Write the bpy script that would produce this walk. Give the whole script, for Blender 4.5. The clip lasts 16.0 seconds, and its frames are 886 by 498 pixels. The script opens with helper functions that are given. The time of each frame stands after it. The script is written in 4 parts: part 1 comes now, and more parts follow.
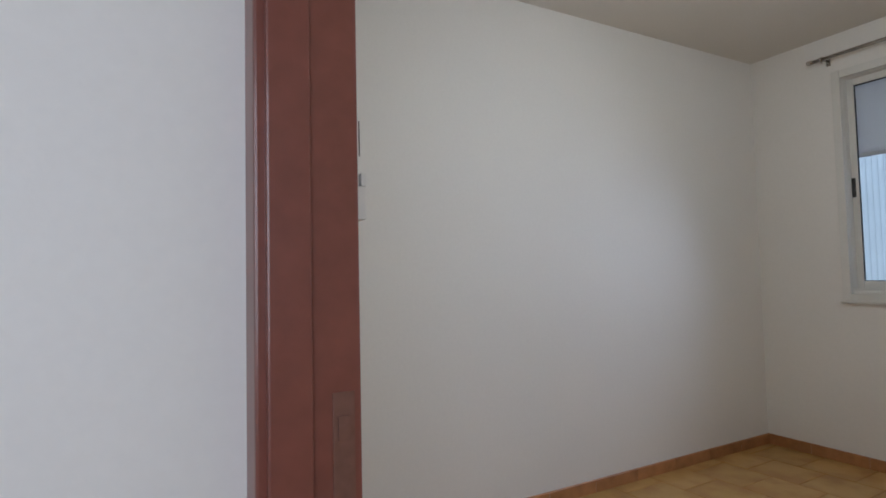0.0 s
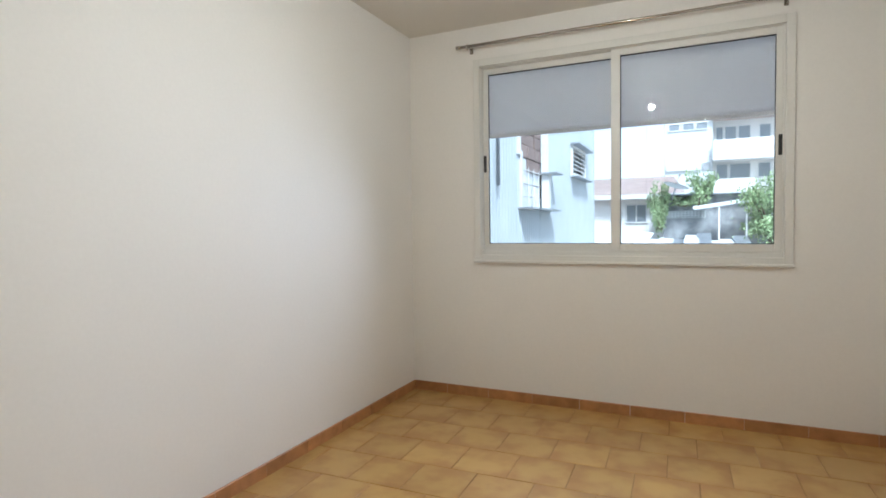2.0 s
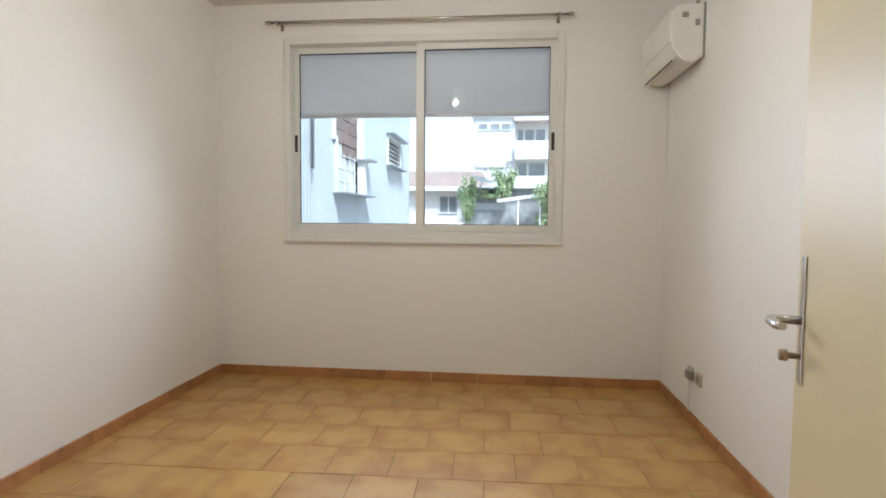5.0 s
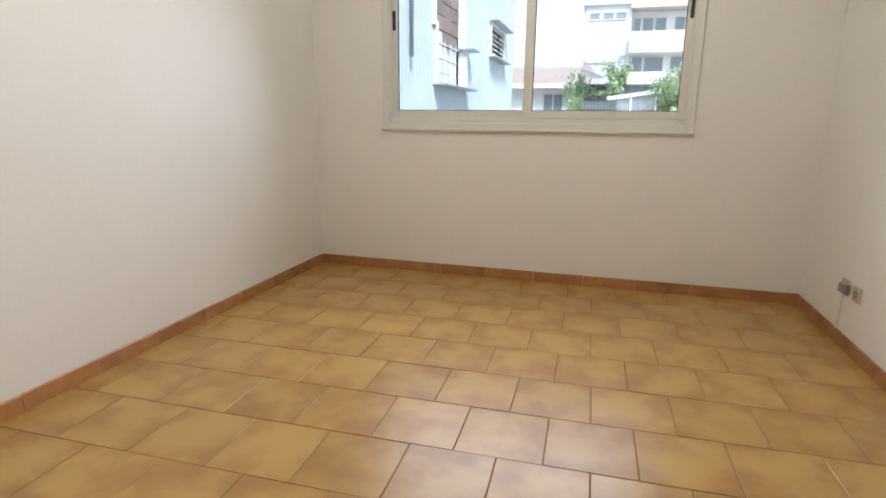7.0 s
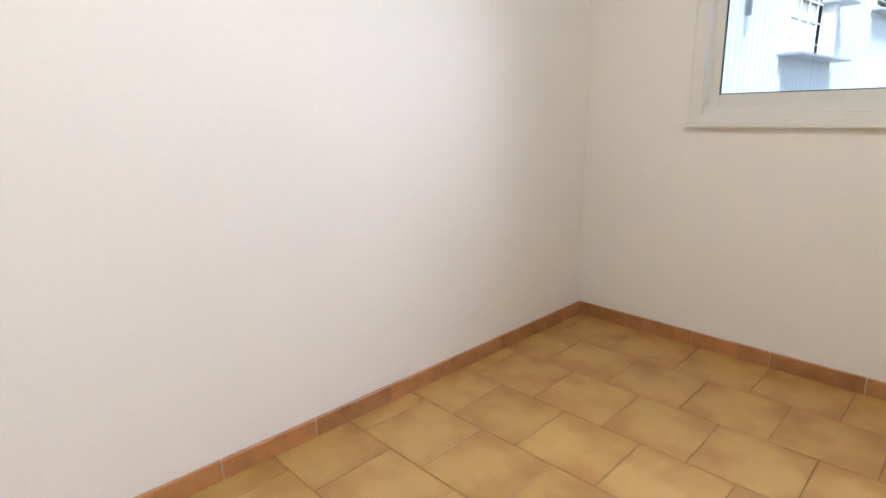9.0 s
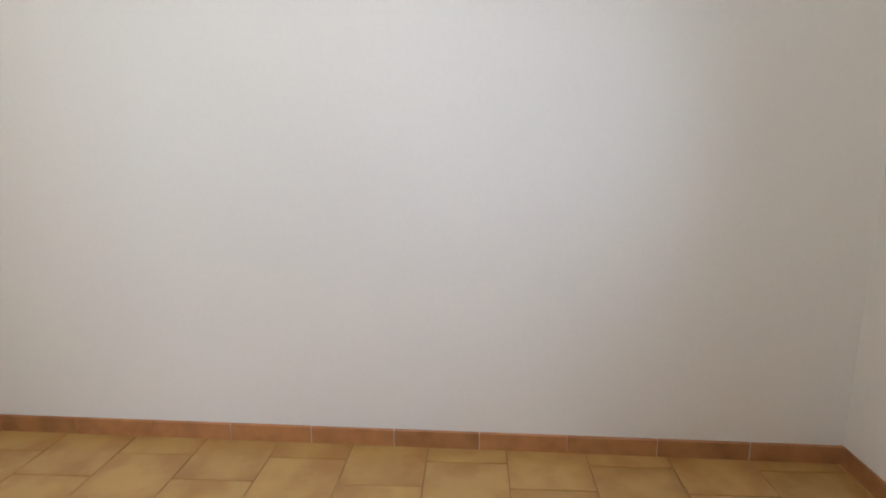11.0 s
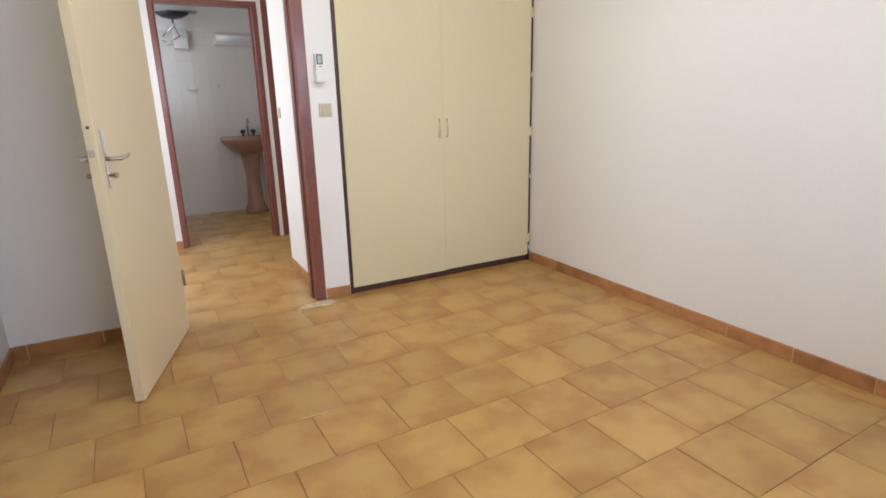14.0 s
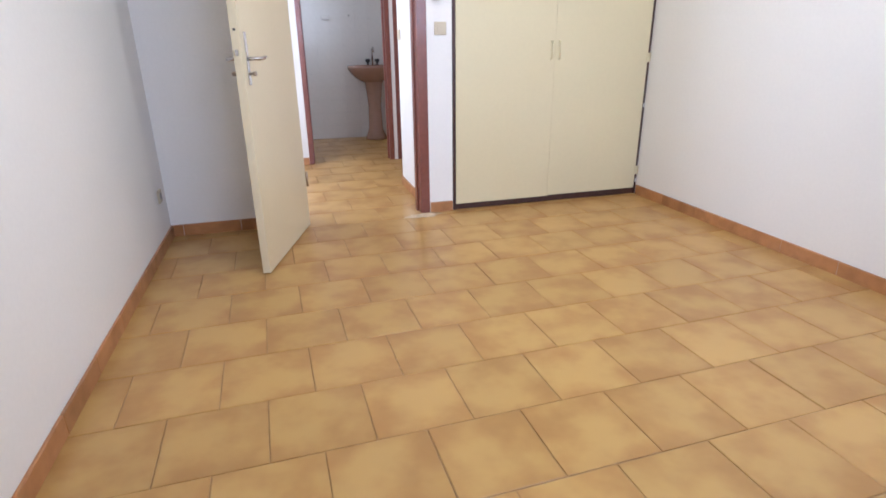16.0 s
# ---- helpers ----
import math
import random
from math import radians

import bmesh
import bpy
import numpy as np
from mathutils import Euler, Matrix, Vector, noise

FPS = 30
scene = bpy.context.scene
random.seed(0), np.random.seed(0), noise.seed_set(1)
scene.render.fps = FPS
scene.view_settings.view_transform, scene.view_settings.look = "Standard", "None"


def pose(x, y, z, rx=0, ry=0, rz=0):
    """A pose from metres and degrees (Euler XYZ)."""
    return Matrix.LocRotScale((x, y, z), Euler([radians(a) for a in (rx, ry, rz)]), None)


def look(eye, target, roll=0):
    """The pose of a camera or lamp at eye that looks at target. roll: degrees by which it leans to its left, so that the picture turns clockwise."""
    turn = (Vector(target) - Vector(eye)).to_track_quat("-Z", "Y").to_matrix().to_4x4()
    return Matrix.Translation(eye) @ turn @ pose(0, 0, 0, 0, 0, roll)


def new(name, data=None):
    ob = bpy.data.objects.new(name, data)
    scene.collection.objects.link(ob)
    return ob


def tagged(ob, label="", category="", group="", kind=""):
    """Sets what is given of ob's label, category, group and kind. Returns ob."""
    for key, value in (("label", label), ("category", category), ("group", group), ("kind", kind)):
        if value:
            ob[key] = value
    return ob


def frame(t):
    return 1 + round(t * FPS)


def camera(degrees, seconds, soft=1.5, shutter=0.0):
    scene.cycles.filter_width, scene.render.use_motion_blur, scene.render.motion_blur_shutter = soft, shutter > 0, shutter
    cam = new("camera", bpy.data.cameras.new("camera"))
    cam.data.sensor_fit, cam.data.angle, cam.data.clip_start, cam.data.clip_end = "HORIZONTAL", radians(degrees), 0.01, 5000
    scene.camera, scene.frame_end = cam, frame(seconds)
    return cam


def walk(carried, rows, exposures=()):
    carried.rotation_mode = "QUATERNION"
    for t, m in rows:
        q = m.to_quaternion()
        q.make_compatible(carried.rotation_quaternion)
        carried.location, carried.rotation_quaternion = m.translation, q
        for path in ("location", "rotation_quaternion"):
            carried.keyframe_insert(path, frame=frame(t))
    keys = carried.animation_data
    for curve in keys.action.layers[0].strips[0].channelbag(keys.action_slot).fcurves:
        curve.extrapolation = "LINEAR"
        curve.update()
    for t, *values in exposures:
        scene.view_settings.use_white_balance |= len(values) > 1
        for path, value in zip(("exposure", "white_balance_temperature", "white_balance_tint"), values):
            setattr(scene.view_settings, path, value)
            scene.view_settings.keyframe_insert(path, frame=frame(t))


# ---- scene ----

PATH = [
    (0, (2.289, -0.235, 1.209), (0.537, 0.726, 1.303), -1.24),
    (0.5, (2.182, -0.160, 1.251), (0.598, 1.059, 1.324), -2.69),
    (1, (2.108, -0.130, 1.241), (0.758, 1.345, 1.292), -1.35),
    (1.5, (2.006, -0.100, 1.241), (0.910, 1.573, 1.224), -0.90),
    (2, (1.953, -0.126, 1.241), (1.116, 1.688, 1.160), -0.74),
    (2.5, (1.982, -0.175, 1.250), (1.373, 1.727, 1.151), -0.22),
    (3, (2.053, -0.203, 1.291), (1.600, 1.742, 1.185), -0.14),
    (3.2, (2.074, -0.213, 1.270), (1.670, 1.744, 1.181), 0.50),
    (5.3, (2.056, -0.244, 1.149), (1.850, 1.740, 1.013), 0.34),
    (5.5, (2.072, -0.240, 1.129), (1.862, 1.740, 0.941), 0.33),
    (6, (2.068, -0.215, 1.090), (1.819, 1.746, 0.782), 1.09),
    (6.5, (2.047, -0.144, 1.060), (1.667, 1.777, 0.650), 1.03),
    (7, (1.983, -0.011, 1.061), (1.439, 1.857, 0.596), 0.55),
    (7.5, (1.921, 0.169, 1.117), (1.247, 1.983, 0.613), 0.10),
    (8, (1.808, 0.452, 1.140), (0.979, 2.195, 0.617), -0.01),
    (8.5, (1.685, 0.790, 1.098), (0.558, 2.363, 0.590), -0.56),
    (9, (1.545, 1.138, 1.082), (0.122, 2.453, 0.589), -1.56),
    (9.2, (1.500, 1.256, 1.097), (-0.008, 2.471, 0.596), -1.94),
    (11.3, (1.965, 2.467, 1.167), (0.059, 2.039, 0.737), -0.94),
    (11.5, (2.019, 2.568, 1.186), (0.163, 1.985, 0.723), -1.57),
    (12, (2.169, 2.726, 1.209), (0.438, 1.834, 0.753), -1.46),
    (12.5, (2.248, 2.887, 1.183), (0.691, 1.722, 0.715), -1.24),
    (13, (2.305, 3.022, 1.198), (0.990, 1.596, 0.712), -1.45),
    (13.5, (2.404, 3.107, 1.191), (1.287, 1.527, 0.685), -1.49),
    (14, (2.450, 3.163, 1.187), (1.533, 1.467, 0.656), -1.42),
    (14.5, (2.503, 3.215, 1.175), (1.786, 1.436, 0.606), -1.07),
    (15, (2.546, 3.253, 1.130), (1.964, 1.435, 0.533), -0.70),
    (15.5, (2.534, 3.321, 1.081), (2.006, 1.502, 0.439), -0.62),
    (16, (2.448, 3.393, 1.043), (1.937, 1.590, 0.344), -0.73),
]
cam = camera(78.18, 16.0, soft=1.7)
walk(cam, [(t, look(eye, target, roll)) for t, eye, target, roll in PATH],
     exposures=[(0.0, 1.15, 5000, 8), (0.5, 1.5, 5000, 8), (1.0, 1.75, 5000, 4), (1.5, 1.92, 5050, 4), (2.0, 1.98, 5200, 5), (3.2, 2.0, 5450, 5), (5.5, 1.98, 5450, 6),
                (7.0, 2.05, 5550, 7), (9.0, 2.4, 5300, 9), (11.5, 1.92, 5150, 8), (12.5, 2.0, 5250, 9), (14.5, 2.3, 5350, 10), (16.0, 2.5, 4900, 12)])

# plan: the bedroom, its hall to the south, the bathroom beyond
W, D, H = 3.153, 3.556, 2.66
T = 0.116                        # partition thickness
JX0, JX1 = 1.572, 2.462          # rough doorway of the bedroom
WAX = 1.414                      # wardrobe recess, from the west wall
WL, WR, WB, WT = 0.541, 2.432, 1.039, 2.392   # window opening
HX = 1.575                       # hall's west wall face
HY = -1.88                       # hall's south wall face
BY = -3.42                       # bathroom's back wall

# ---- light ----
world = bpy.data.worlds.new("sky")
scene.world = world
world.use_nodes = True
wn, wl = world.node_tree.nodes, world.node_tree.links
sky = wn.new("ShaderNodeTexSky")
sky.sky_type = "NISHITA"
sky.sun_disc = False
sky.sun_elevation = radians(52)
sky.sun_rotation = radians(150)
sky.air_density, sky.dust_density, sky.ozone_density = 1.0, 2.0, 1.2
pale = wn.new("ShaderNodeHueSaturation")      # hazy white sky
pale.inputs["Saturation"].default_value = 0.38
wl.new(sky.outputs[0], pale.inputs["Color"])
wl.new(pale.outputs[0], wn["Background"].inputs[0])
wn["Background"].inputs[1].default_value = 0.078
sun = bpy.data.lights.new("sun", "SUN")
sun.energy, sun.angle, sun.color = 1.5, radians(12), (1.0, 0.95, 0.88)
so = new("sun", sun)
so.matrix_world = look((0, 0, 30), (0 - 0.5 * 18.5, 0.866 * 18.5, 30 - 23.7))


def daylight(name, m, width, height, watts, colour, spread=150):
    """An added area lamp that stands in for sky light at an opening."""
    li = bpy.data.lights.new(name, "AREA")
    li.shape, li.size, li.size_y, li.energy, li.color = "RECTANGLE", width, height, watts, colour
    li.spread = radians(spread)
    ob = new(name, li)
    ob.matrix_world = m
    return ob


# added fill just inside the glass, on top of the sky's own light
daylight("window_sky_fill", look((1.47, D - 0.165, 1.50), (1.46, 0.0, 0.45)), 1.72, 0.74, 3.8, (0.93, 0.92, 0.965), 126)
# unseen lamp added at the hall's east end to brighten its walls
daylight("hall_fill", look((3.585, -0.90, 1.50), (1.5, -0.80, 1.2)), 1.05, 1.25, 5.5, (1.0, 0.91, 0.80))
# added lamp, out of sight, that brightens the bathroom from its east side
daylight("bathroom_fill", look((2.585, -2.85, 1.85), (1.3, -2.95, 1.0)), 0.66, 0.76, 0.9, (1.0, 0.93, 0.80))


# ---- materials ----
def material(name, base, rough=0.5, metal=0.0, grain=0.0, scale=20.0, stain=0.0, stain_scale=2.0, bump=0.0, coat=0.0, per_object=0.0, second=None, edge=None):
    m = bpy.data.materials.new(name)
    m.use_nodes = True
    n, l = m.node_tree.nodes, m.node_tree.links
    b = n["Principled BSDF"]
    b.inputs["Roughness"].default_value = rough
    b.inputs["Metallic"].default_value = metal
    b.inputs["Coat Weight"].default_value = coat
    b.inputs["Coat Roughness"].default_value = 0.12
    tc = n.new("ShaderNodeTexCoord")
    co = tc.outputs["Object"]
    if per_object:
        oi = n.new("ShaderNodeObjectInfo")
        mul = n.new("ShaderNodeVectorMath"); mul.operation = "SCALE"
        cmb = n.new("ShaderNodeCombineXYZ")
        for k in range(3):
            l.new(oi.outputs["Random"], cmb.inputs[k])
        l.new(cmb.outputs[0], mul.inputs[0]); mul.inputs[3].default_value = 37.0
        add = n.new("ShaderNodeVectorMath"); add.operation = "ADD"
        l.new(co, add.inputs[0]); l.new(mul.outputs[0], add.inputs[1])
        co = add.outputs[0]
    col = None
    dark = second or tuple(c * 0.72 for c in base)
    def noise_fac(sc, detail, lo, hi):
        t = n.new("ShaderNodeTexNoise")
        t.inputs["Scale"].default_value = sc
        t.inputs["Detail"].default_value = detail
        l.new(co, t.inputs["Vector"])
        r = n.new("ShaderNodeMapRange")
        r.inputs[1].default_value, r.inputs[2].default_value = lo, hi
        l.new(t.outputs["Fac"], r.inputs[0])
        return r.outputs[0], t.outputs["Fac"]
    mix = n.new("ShaderNodeMix"); mix.data_type = "RGBA"
    mix.inputs[6].default_value = (*base, 1); mix.inputs[7].default_value = (*dark, 1)
    f, raw = noise_fac(stain_scale, 2.5, 0.40, 0.72) if not edge else noise_fac(stain_scale, 3.5, 0.33, 0.74)
    if edge:
        # glaze browner towards the border of each tile
        far = n.new("ShaderNodeVectorMath"); far.operation = "DISTANCE"; far.inputs[1].default_value = (edge[0], edge[1], 0)
        l.new(tc.outputs["Object"], far.inputs[0])
        rim = n.new("ShaderNodeMapRange"); rim.inputs[1].default_value, rim.inputs[2].default_value = edge[2], edge[3]
        rim.inputs[3].default_value, rim.inputs[4].default_value = -0.18, 0.27
        l.new(far.outputs["Value"], rim.inputs[0])
        both = n.new("ShaderNodeMath"); both.operation = "ADD"; both.use_clamp = True
        l.new(f, both.inputs[0]); l.new(rim.outputs[0], both.inputs[1])
        soft_ = n.new("ShaderNodeMapRange"); soft_.interpolation_type = "SMOOTHSTEP"
        l.new(both.outputs[0], soft_.inputs[0])
        f = soft_.outputs[0]
    k = n.new("ShaderNodeMath"); k.operation = "MULTIPLY"; k.inputs[1].default_value = stain
    l.new(f, k.inputs[0]); l.new(k.outputs[0], mix.inputs[0])
    col = mix.outputs[2]
    g, graw = noise_fac(scale, 6.0, 0.3, 0.7)
    if grain:
        hsv = n.new("ShaderNodeHueSaturation")
        v = n.new("ShaderNodeMapRange")
        v.inputs[3].default_value, v.inputs[4].default_value = 1 - grain, 1 + grain
        l.new(g, v.inputs[0]); l.new(v.outputs[0], hsv.inputs["Value"]); l.new(col, hsv.inputs["Color"])
        col = hsv.outputs[0]
    if per_object:
        hsv = n.new("ShaderNodeHueSaturation")
        v = n.new("ShaderNodeMapRange")
        v.inputs[3].default_value, v.inputs[4].default_value = 1 - per_object, 1 + per_object
        l.new(oi.outputs["Random"], v.inputs[0]); l.new(v.outputs[0], hsv.inputs["Value"]); l.new(col, hsv.inputs["Color"])
        col = hsv.outputs[0]
    l.new(col, b.inputs["Base Color"])
    rr = n.new("ShaderNodeMapRange")
    rr.inputs[3].default_value, rr.inputs[4].default_value = max(rough - 0.06, 0.02), min(rough + 0.08, 1)
    l.new(raw, rr.inputs[0]); l.new(rr.outputs[0], b.inputs["Roughness"])
    if bump:
        bp = n.new("ShaderNodeBump")
        bp.inputs["Strength"].default_value = min(1.0, bump)
        bp.inputs["Distance"].default_value = 0.002
        l.new(graw, bp.inputs["Height"]); l.new(bp.outputs[0], b.inputs["Normal"])
    return m


M_WALL = material("wall_paint", (0.84, 0.815, 0.785), 0.55, grain=0.012, scale=60, stain=0.10, stain_scale=0.9, bump=0.18)
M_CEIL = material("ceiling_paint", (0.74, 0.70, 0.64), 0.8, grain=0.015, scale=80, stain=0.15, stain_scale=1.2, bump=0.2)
M_HALL = material("hall_paint", (0.80, 0.775, 0.74), 0.6, grain=0.012, scale=60, stain=0.12, stain_scale=1.1, bump=0.2)
M_TILE = material("ochre_floor_tile", (0.515, 0.318, 0.096), 0.31, stain=0.74, stain_scale=6.0, per_object=0.05, second=(0.345, 0.167, 0.044), edge=(0.147, 0.142, 0.05, 0.20))
M_BASE = material("terracotta_baseboard_tile", (0.43, 0.205, 0.078), 0.36, grain=0.08, scale=22, stain=0.9, stain_scale=9, bump=0.04, per_object=0.12, second=(0.29, 0.130, 0.048))
M_GROUT = material("brown_grout", (0.31, 0.185, 0.075), 0.9, grain=0.2, scale=60, stain=0.6, stain_scale=6, bump=0.4)
M_WGROUT = material("pale_grout", (0.62, 0.56, 0.48), 0.9, grain=0.1, scale=50, bump=0.3)
M_FRAME = material("brown_varnished_wood", (0.195, 0.064, 0.044), 0.36, grain=0.10, scale=26, stain=0.2, stain_scale=3, bump=0.08, coat=0.25, second=(0.15, 0.042, 0.030))
M_DARKWOOD = material("dark_plinth_wood", (0.060, 0.026, 0.020), 0.5, grain=0.2, scale=30, stain=0.5, stain_scale=6, bump=0.3)
M_CREAM = material("cream_laminate", (0.69, 0.61, 0.39), 0.42, grain=0.012, scale=40, stain=0.16, stain_scale=1.6, bump=0.06, second=(0.66, 0.555, 0.31))
M_DOOR = material("cream_door_paint", (0.68, 0.59, 0.39), 0.38, grain=0.012, scale=40, stain=0.18, stain_scale=2, bump=0.10, second=(0.60, 0.50, 0.30))
M_ORANGE = material("orange_varnished_door", (0.26, 0.085, 0.032), 0.36, grain=0.2, scale=24, stain=0.5, stain_scale=4, bump=0.2, coat=0.3)
M_ALU = material("white_lacquered_aluminium", (0.76, 0.745, 0.715), 0.38, grain=0.02, scale=50, stain=0.25, stain_scale=4, bump=0.05, second=(0.68, 0.65, 0.60))
M_BLACK = material("black_plastic", (0.02, 0.02, 0.022), 0.45, grain=0.15, scale=60, stain=0.3)
M_RUBBER = material("black_gasket", (0.015, 0.015, 0.017), 0.7, grain=0.1)
M_BLIND = material("grey_shutter_curtain", (0.66, 0.64, 0.635), 0.8, grain=0.03, scale=120, stain=0.3, stain_scale=2.5, bump=0.3)
bn = M_BLIND.node_tree.nodes
trl = bn.new("ShaderNodeBsdfTranslucent"); trl.inputs[0].default_value = (0.72, 0.67, 0.66, 1)
mxs = bn.new("ShaderNodeMixShader"); mxs.inputs[0].default_value = 0.45
M_BLIND.node_tree.links.new(bn["Principled BSDF"].outputs[0], mxs.inputs[1])
M_BLIND.node_tree.links.new(trl.outputs[0], mxs.inputs[2])
M_BLIND.node_tree.links.new(mxs.outputs[0], bn["Material Output"].inputs[0])
M_CHROME = material("chrome", (0.60, 0.59, 0.58), 0.24, metal=1.0, grain=0.03, scale=50, stain=0.2)
M_STEEL = material("brushed_rod_steel", (0.56, 0.53, 0.49), 0.22, metal=1.0, grain=0.08, scale=60, stain=0.3)
M_BRASS = material("worn_brass", (0.40, 0.32, 0.24), 0.32, metal=1.0, grain=0.1, scale=60, stain=0.4)
M_STRIKE = material("dull_brown_strike", (0.22, 0.11, 0.08), 0.45, metal=0.4, grain=0.1, scale=60, stain=0.4)
M_PLASTIC = material("white_plastic", (0.80, 0.78, 0.74), 0.42, grain=0.01, stain=0.12, stain_scale=5)
M_IVORY = material("aged_ivory_plastic", (0.56, 0.49, 0.36), 0.45, grain=0.03, stain=0.3, stain_scale=30)
M_GREYPL = material("grey_plastic", (0.30, 0.29, 0.27), 0.5, grain=0.04, stain=0.2, stain_scale=20)
M_LCD = material("lcd_screen", (0.42, 0.46, 0.47), 0.2, grain=0.05)
M_SMEAR = material("dried_plaster", (0.60, 0.47, 0.30), 0.8, grain=0.15, scale=40, stain=0.6, stain_scale=25)
M_BTILE = material("pale_bathroom_tile", (0.72, 0.68, 0.63), 0.25, grain=0.02, stain=0.3, stain_scale=2, bump=0.05)
M_BASIN = material("brown_glazed_ceramic", (0.36, 0.215, 0.155), 0.16, grain=0.05, stain=0.3, stain_scale=6)
M_TUBE = material("milky_lamp_cover", (0.86, 0.86, 0.84), 0.35, grain=0.01)
M_SHEET = material("pale_blue_corrugated_sheet", (0.43, 0.475, 0.495), 0.5, grain=0.05, scale=6, stain=0.45, stain_scale=0.7, bump=0.1, second=(0.35, 0.395, 0.42))
M_TRIMW = material("weathered_white_trim", (0.68, 0.69, 0.68), 0.6, grain=0.06, stain=0.5, stain_scale=2)
M_FLASH = material("zinc_flashing", (0.36, 0.39, 0.42), 0.45, metal=0.5, grain=0.1, stain=0.4)
M_BRICK = material("brown_hollow_block", (0.23, 0.175, 0.155), 0.9, grain=0.2, scale=12, stain=0.5, stain_scale=4, bump=0.5, per_object=0.15)
M_BLOCKW = material("white_glass_block", (0.70, 0.72, 0.72), 0.3, grain=0.05, stain=0.3, stain_scale=4, per_object=0.1)
M_RENDER = material("cream_facade_render", (0.62, 0.60, 0.56), 0.85, grain=0.05, scale=5, stain=0.45, stain_scale=0.6, bump=0.3)
M_WHITEW = material("bright_whitewash", (0.82, 0.81, 0.78), 0.85, grain=0.04, scale=5, stain=0.35, stain_scale=0.6, bump=0.3, second=(0.70, 0.70, 0.68))
M_RENDERG = material("stained_grey_render", (0.64, 0.67, 0.67), 0.9, grain=0.08, scale=4, stain=0.7, stain_scale=0.5, bump=0.3, second=(0.48, 0.51, 0.51))
# roof red and leaf green below are lightened to imitate haze
M_ROOF = material("haze_paled_red_roof", (0.56, 0.46, 0.42), 0.7, grain=0.12, scale=4, stain=0.7, stain_scale=0.8, bump=0.2, second=(0.56, 0.50, 0.46))
M_WINDK = material("dark_far_glass", (0.22, 0.25, 0.27), 0.12, grain=0.1)
# shade on the shed and inside openings is put into this grey
M_DARKSH = material("weathered_boards_in_shade", (0.36, 0.375, 0.385), 0.9, grain=0.25, scale=5, stain=0.6, stain_scale=1.5)
M_LEAF = material("green_leaves", (0.27, 0.36, 0.17), 0.6, grain=0.4, scale=3, stain=0.8, stain_scale=1.2, second=(0.36, 0.46, 0.25))
M_BARK = material("vine_bark", (0.13, 0.10, 0.07), 0.9, grain=0.3)
M_GROUND = material("concrete_ground", (0.34, 0.33, 0.31), 0.95, grain=0.1, scale=2, stain=0.7, stain_scale=0.25, bump=0.4)
M_DISH = material("pale_dish_metal", (0.66, 0.68, 0.69), 0.5, grain=0.04, stain=0.3)

M_GLASS = bpy.data.materials.new("window_glass")
M_GLASS.use_nodes = True
gb = M_GLASS.node_tree.nodes["Principled BSDF"]
gb.inputs["Base Color"].default_value = (0.95, 0.97, 0.97, 1)
gb.inputs["Roughness"].default_value = 0.0
gb.inputs["Transmission Weight"].default_value = 1.0
gb.inputs["IOR"].default_value = 1.45

M_BULB = bpy.data.materials.new("lit_bulb")
M_BULB.use_nodes = True
bb = M_BULB.node_tree.nodes["Principled BSDF"]
bb.inputs["Base Color"].default_value = (0.9, 0.88, 0.84, 1)
bb.inputs["Emission Color"].default_value = (1.0, 0.885, 0.69, 1)
bb.inputs["Emission Strength"].default_value = 395.0


# ---- mesh helpers ----
def box(bm, a, b, bevel=0.0, m=None):
    """Adds a box from corner a to corner b, with rounded edges where bevel is given."""
    r = bmesh.ops.create_cube(bm, size=1)
    vs = r["verts"]
    for v in vs:
        v.co = Vector([a[i] + (v.co[i] + 0.5) * (b[i] - a[i]) for i in range(3)])
    if m is not None:
        bmesh.ops.transform(bm, matrix=m, verts=vs)
    if bevel:
        es = list({e for v in vs for e in v.link_edges})
        bmesh.ops.bevel(bm, geom=es, offset=bevel, segments=2, profile=0.6, affect="EDGES")
    return bm


def tube(bm, pts, radius, sides=12, cap=True):
    """Adds a round tube along points; radius may be one number or one for each point."""
    pts = [Vector(p) for p in pts]
    rs = radius if isinstance(radius, (list, tuple)) else [radius] * len(pts)
    rings = []
    for i, p in enumerate(pts):
        d = (pts[min(i + 1, len(pts) - 1)] - pts[max(i - 1, 0)]).normalized()
        u = d.cross(Vector((0, 0, 1)) if abs(d.z) < 0.9 else Vector((1, 0, 0))).normalized()
        v = d.cross(u)
        rings.append([bm.verts.new(p + rs[i] * (math.cos(2 * math.pi * k / sides) * u + math.sin(2 * math.pi * k / sides) * v)) for k in range(sides)])
    for a, b in zip(rings, rings[1:]):
        for k in range(sides):
            f = bm.faces.new((a[k], a[(k + 1) % sides], b[(k + 1) % sides], b[k]))
            f.smooth = True
    if cap:
        bm.faces.new(rings[0][::-1])
        bm.faces.new(rings[-1])
    return bm


def lathe(bm, profile, centre=(0, 0, 0), sides=20):
    """Adds a turned body from (radius, height) pairs about a vertical axis."""
    tube(bm, [(centre[0], centre[1], centre[2] + z) for _, z in profile], [max(r, 0.0005) for r, _ in profile], sides)
    return bm


def finish(bm, name, mat):
    bmesh.ops.recalc_face_normals(bm, faces=bm.faces)
    me = bpy.data.meshes.new(name)
    bm.to_mesh(me)
    bm.free()
    me.materials.append(mat)
    return me


def part(name, bm, mat, parent, label=""):
    ob = new(name, finish(bm, name, mat))
    ob.parent = parent
    return tagged(ob, label)


